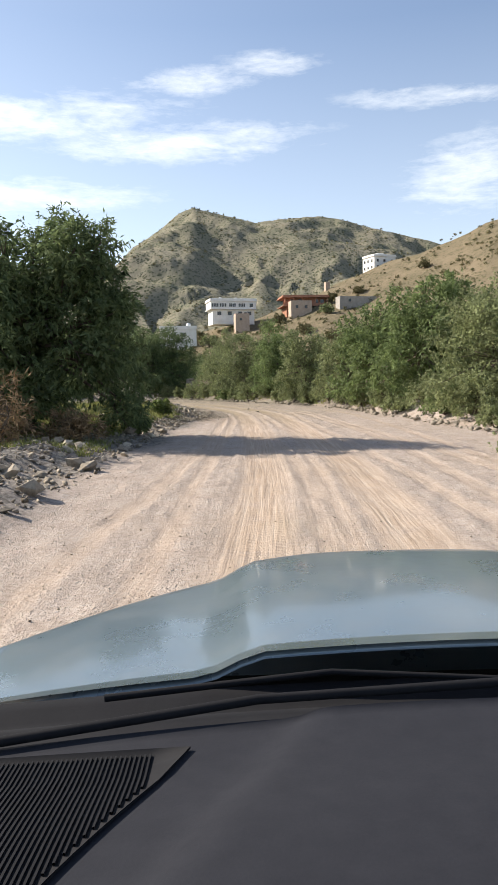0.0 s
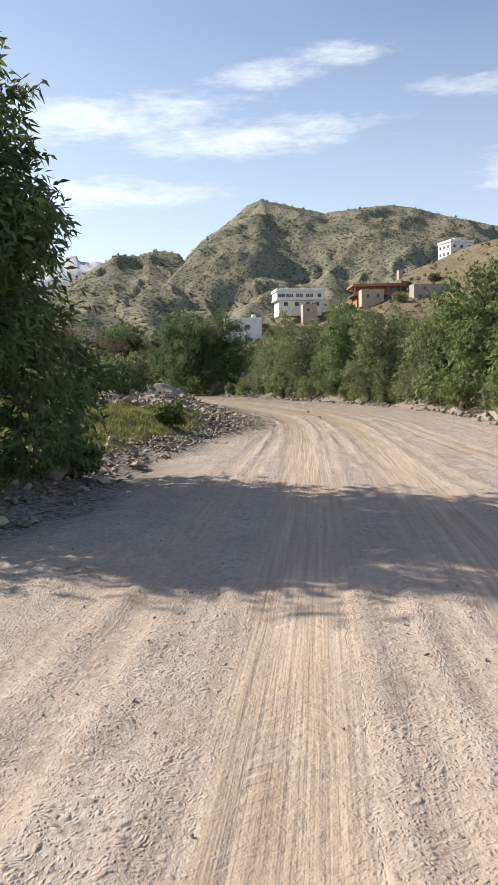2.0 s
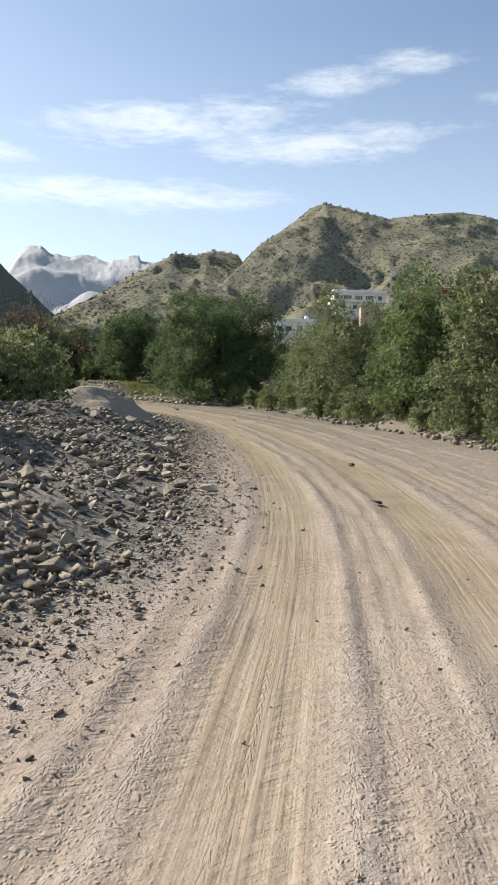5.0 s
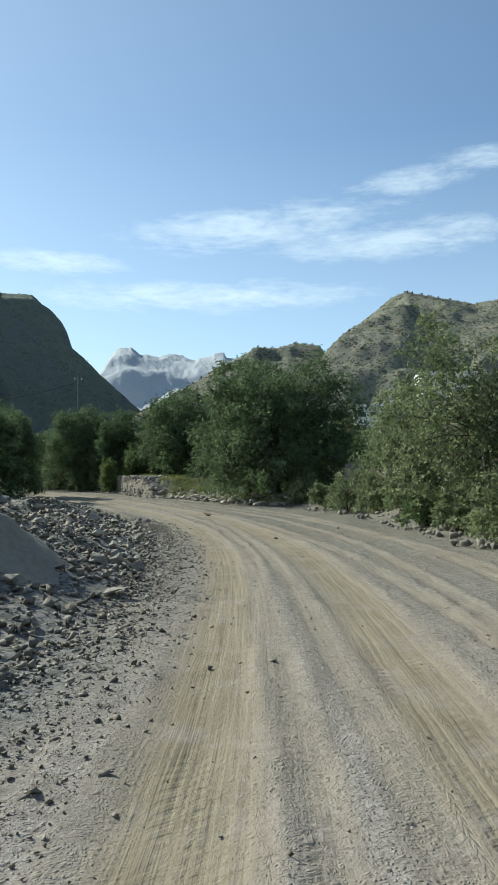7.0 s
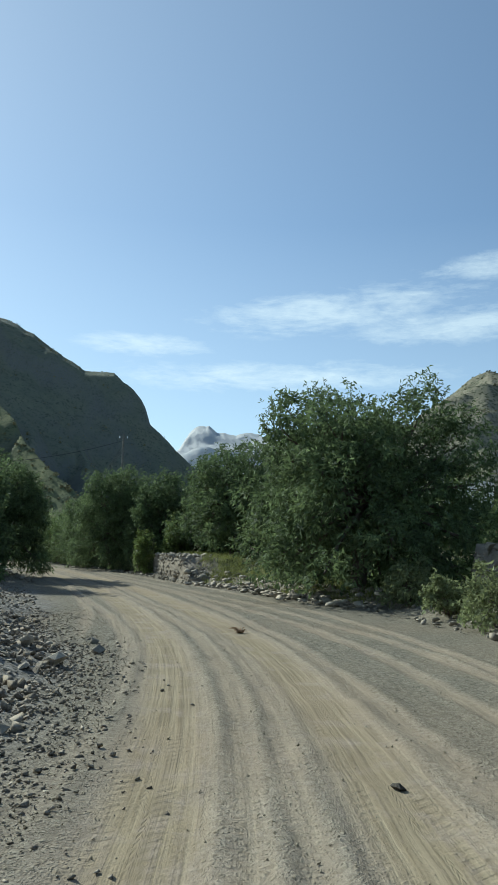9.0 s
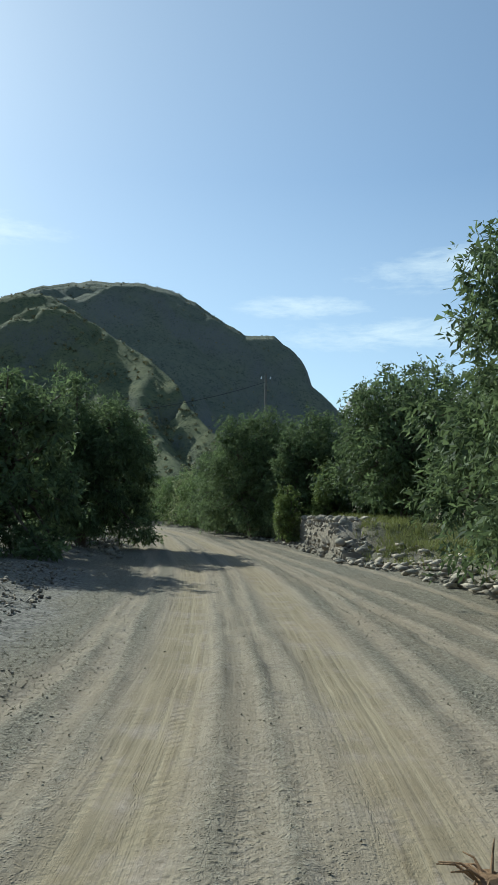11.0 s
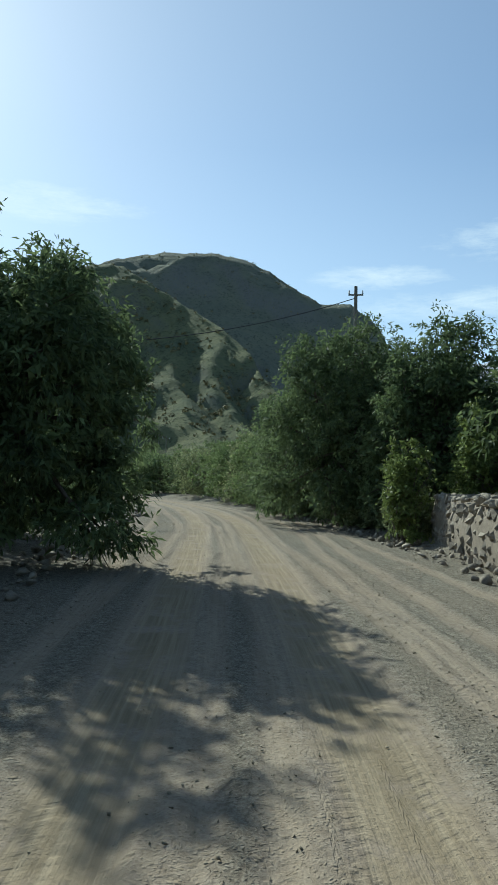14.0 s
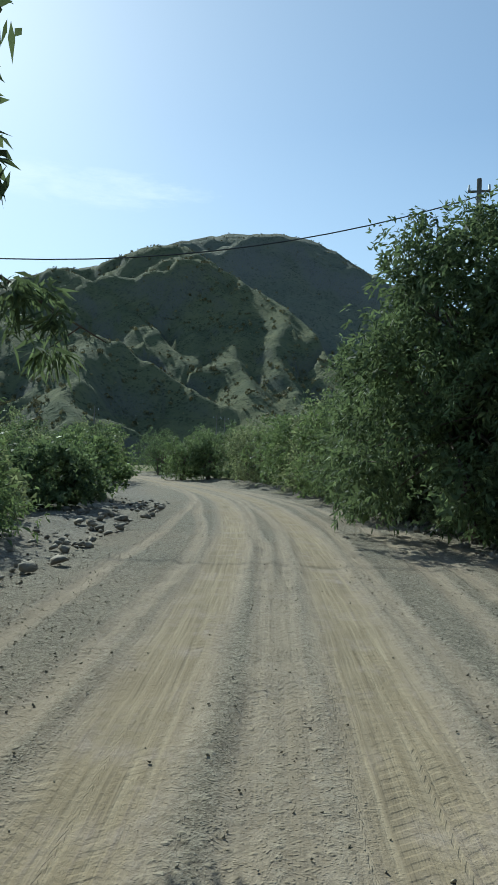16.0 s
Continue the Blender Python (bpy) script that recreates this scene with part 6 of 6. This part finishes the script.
# overhanging spray from the tree by the track
def spray(base, tip, seed, parent_label):
    r = rng(seed)
    b, t = Vector(base), Vector(tip)
    ob = thing("branch", Matrix.Translation(b), parent_label, "branch")
    pts = [Vector((0, 0, 0)), (t - b) * 0.5 + Vector((0, 0, 0.25)), t - b]
    v, f = tube(pts, [0.035, 0.02, 0.006], 6)
    tw = []
    for k in range(9):
        q = pts[0].lerp(pts[2], 0.35 + 0.07 * k) + Vector((0, 0, 0.2 * math.sin(math.pi * (0.35 + 0.07 * k))))
        e = q + Vector((r.normal() * 0.25, r.normal() * 0.25, -0.1 + r.normal() * 0.15))
        v2, f2 = tube([q, e], [0.008, 0.004], 4)
        o = len(v)
        v += v2
        f += [tuple(j + o for j in g) for g in f2]
        tw.append(tuple(e))
    part("twig", mesh_from("twig", [tuple(q) for q in v], f, M_BARK, smooth=True), None, ob)
    tw.append(tuple(pts[2]))
    v, f = leaf_cloud(r, [(*q, 0.09, 0.09, 0.09) for q in tw], 60, 8, 0.2, 0.017, 0.7, floor=-9)
    part("leaves", quick_mesh("leaves", v, f, M_MANGO), None, ob)


spray((-31.9, 87.6, 3.1), (-31.61, 90.0, 2.55), 92, "leafy branch reaching out over the track edge")


# ---- the car that the drive starts in: bonnet, scuttle, wiper and dashboard ----
def car_paint():
    m, N = material("sky_toned_car_paint")
    pos = N.n("ShaderNodeTexCoord").outputs["Object"]
    dust = N.noise(pos, 5.0, 5.0, 0.65)
    # silver paint darkened and blued: the reflected sky is put into the colour
    col = N.mix(N.step(dust, 0.45, 0.8), (0.14, 0.185, 0.21), (0.20, 0.225, 0.23))
    N.principled(Base_Color=col, Metallic=0.35, Roughness=N.ramp(dust, [(0.3, (0.22,)), (0.8, (0.42,))]), Coat_Weight=0.6, Coat_Roughness=0.08)
    return m


M_PAINT = car_paint()
M_DASH = simple("dark_grey_soft_plastic", (0.016, 0.017, 0.022), (0.024, 0.025, 0.031), 30.0, 0.88, 0.15, 0.002)
M_TRIM = simple("black_plastic", (0.009, 0.009, 0.011), (0.015, 0.015, 0.017), 20.0, 0.85, 0.1, 0.002)
M_TYRE = simple("black_rubber", (0.015, 0.015, 0.015), (0.03, 0.03, 0.03), 20.0, 0.85, 0.2, 0.004)


def sheet(name, f, nu, nv, mat, parent, label="", thick=0.012):
    """A curved panel from f(u, v) in 0 to 1, with thickness."""
    vs = [f(i / (nu - 1), j / (nv - 1)) for i in range(nu) for j in range(nv)]
    n = len(vs)
    vs += [(p[0], p[1], p[2] - thick) for p in vs]
    fs = [tuple(q) for q in grid_faces(nu, nv)] + [tuple(q[::-1]) for q in grid_faces(nu, nv, n)]
    ring = [i * nv for i in range(nu)] + [(nu - 1) * nv + j for j in range(1, nv)] + [i * nv + nv - 1 for i in range(nu - 2, -1, -1)] + [j for j in range(nv - 2, 0, -1)]
    fs += [(ring[k], ring[k - 1], ring[k - 1] + n, ring[k] + n) for k in range(len(ring))]
    return part(name, mesh_from(name, vs, fs, mat, smooth=True), None, parent, label)


def car():
    mid = 0.42
    ob = thing("car", pose(mid, 0.0, 0.0, 0, 0, 1.0), "silver off-road car, toned to the reflected sky, with dark dashboard on gravel", "car")

    def bonnet(u, v):
        x = -0.92 + 1.84 * u
        front = 2.05 - 0.6 * max(0.0, (abs(x) - 0.2) / 0.73) ** 1.5
        y = 1.14 + (front - 1.14) * v
        rise = 0.032 * float(smooth01(np.array((0.49 - abs(x)) / 0.11)))
        return (x, y, 1.155 - 0.065 * ((y - 1.14) / 1.0) ** 1.5 - 0.055 * (x / 0.83) ** 2 + rise - 0.05 * max(0.0, v - 0.93) / 0.07)

    hood = sheet("bonnet", bonnet, 49, 25, M_PAINT, ob, "silver bonnet with raised centre, reflected sky in its colour")
    for s in (-1, 1):
        def wing(u, v, s=s):
            a = u * 1.5
            return (s * (0.86 + 0.09 * math.sin(a)), 1.05 + 0.98 * v - 0.12 * u - 0.0, 0.90 - 0.10 * v ** 1.5 - 0.30 * (1 - math.cos(a)))
        sheet("front_wing", wing, 14, 18, M_PAINT, ob)
        wheel = part("wheel", tyre_mesh(), None, ob, "black front tyre")
        wheel.location = (s * 0.76, 1.45, 0.38)
        bm = bmesh.new()
        bmesh.ops.create_cone(bm, cap_ends=True, segments=24, radius1=0.22, radius2=0.19, depth=0.2, matrix=Matrix.Rotation(math.pi / 2, 4, "Y"))
        part("rim", bm, M_TANK, wheel, "pale steel rim")
    part("nose", boxed(-0.62, 0.62, 1.92, 2.08, 0.45, 0.93, bevel=0.05), M_PAINT, ob)
    part("grille", boxed(-0.5, 0.5, 2.07, 2.11, 0.62, 0.92, bevel=0.01), M_TRIM, ob)
    part("bumper", boxed(-0.9, 0.9, 2.05, 2.25, 0.4, 0.6, bevel=0.04), M_TRIM, ob)
    # black block added so the gap behind the bonnet reads dark
    part("bay_filler", boxed(-0.76, 0.76, 0.86, 1.62, 0.62, 0.95, bevel=0.02), M_TRIM, ob, "black filler block added to close the gap under the bonnet")
    part("sill", boxed(-0.86, 0.86, -0.1, 1.98, 0.42, 0.62, bevel=0.03), M_TRIM, ob)

    def scuttle(u, v):
        x = -0.86 + 1.72 * u
        return (x, 0.98 + 0.20 * v - 0.10 * x * x, 1.135 - 0.03 * v + 0.012 * math.sin(v * 9))

    sheet("scuttle", scuttle, 30, 9, M_TRIM, ob, "black plastic scuttle panel")
    for side, x0, x1 in ((0, -0.62, 0.05), (1, 0.02, 0.72)):
        v, f = tube([(x0, 1.05, 1.145), ((x0 + x1) / 2, 1.085, 1.162), (x1, 1.06, 1.15)], [0.006, 0.005, 0.004], 6)
        part("wiper", mesh_from("wiper", v, f, M_TRIM, smooth=True), None, ob, "black windscreen wiper")
    v, f = tube([(-0.84, 0.88, 1.15), (-0.4, 0.965, 1.175), (0.0, 0.985, 1.185), (0.4, 0.965, 1.175), (0.84, 0.88, 1.15)], [0.007] * 5, 8)
    part("windscreen_seal", mesh_from("windscreen_seal", v, f, M_TRIM, smooth=True), None, ob, "black rubber windscreen seal")

    def dash(u, v):
        x = -0.84 + 1.68 * u
        y = 0.12 + 0.84 * v - 0.10 * x * x * v
        hump = 0.012 * float(smooth01(np.array((x + 0.405 - (y - 0.846) * 0.461) / 0.05)))
        return (x, y, hump + 1.19 + 0.03 * math.sin(math.pi * min(1.0, v * 1.2)) - 0.12 * (1 - v) ** 3 - 0.03 * v - 0.02 * (x / 0.84) ** 2)

    board = sheet("dashboard", dash, 72, 28, M_DASH, ob, "dark grey plastic dashboard top", 0.05)
    part("dashboard_body", boxed(-0.84, 0.84, 0.16, 0.80, 0.62, 1.06, bevel=0.03), M_DASH, ob)
    # dark speaker panel at the outer corner, with fine ribs
    def panel(u, v):
        y = 0.45 + 0.42 * v
        x = -0.80 + (0.15 + 0.166 * v) * u
        return (x, y, dash((x + 0.84) / 1.68, (y - 0.12) / (0.84 - 0.10 * x * x))[2] + 0.005)

    sheet("speaker_panel", panel, 8, 12, M_TRIM, board, "black speaker panel", 0.003)
    n = 46
    for k in range(n):
        x = -0.79 + 0.26 * k / (n - 1)
        y0 = max(0.46, 0.465 + (x + 0.65) / 0.395)
        ys = [y0 + (0.85 - y0) * m / 7 for m in range(8)]
        v, f = tube([(x, y, dash((x + 0.84) / 1.68, (y - 0.12) / (0.84 - 0.10 * x * x))[2] + 0.0065) for y in ys], [0.0017] * 8, 4)
        part("grille_rib", mesh_from("grille_rib", v, f, M_TRIM), None, board)
    return ob


def tyre_mesh():
    bm = bmesh.new()
    prof = [(0.24, -0.11), (0.33, -0.125), (0.375, -0.10), (0.38, 0.0), (0.375, 0.10), (0.33, 0.125), (0.24, 0.11)]
    seg = 28
    rows = [[bm.verts.new((w, r * math.cos(2 * math.pi * k / seg), r * math.sin(2 * math.pi * k / seg))) for k in range(seg)] for r, w in prof]
    for a, b in zip(rows[:-1], rows[1:]):
        for k in range(seg):
            bm.faces.new((a[k], a[(k + 1) % seg], b[(k + 1) % seg], b[k]))
    me = bpy.data.meshes.new("tyre")
    bm.to_mesh(me)
    bm.free()
    me.materials.append(M_TYRE)
    return me


car()
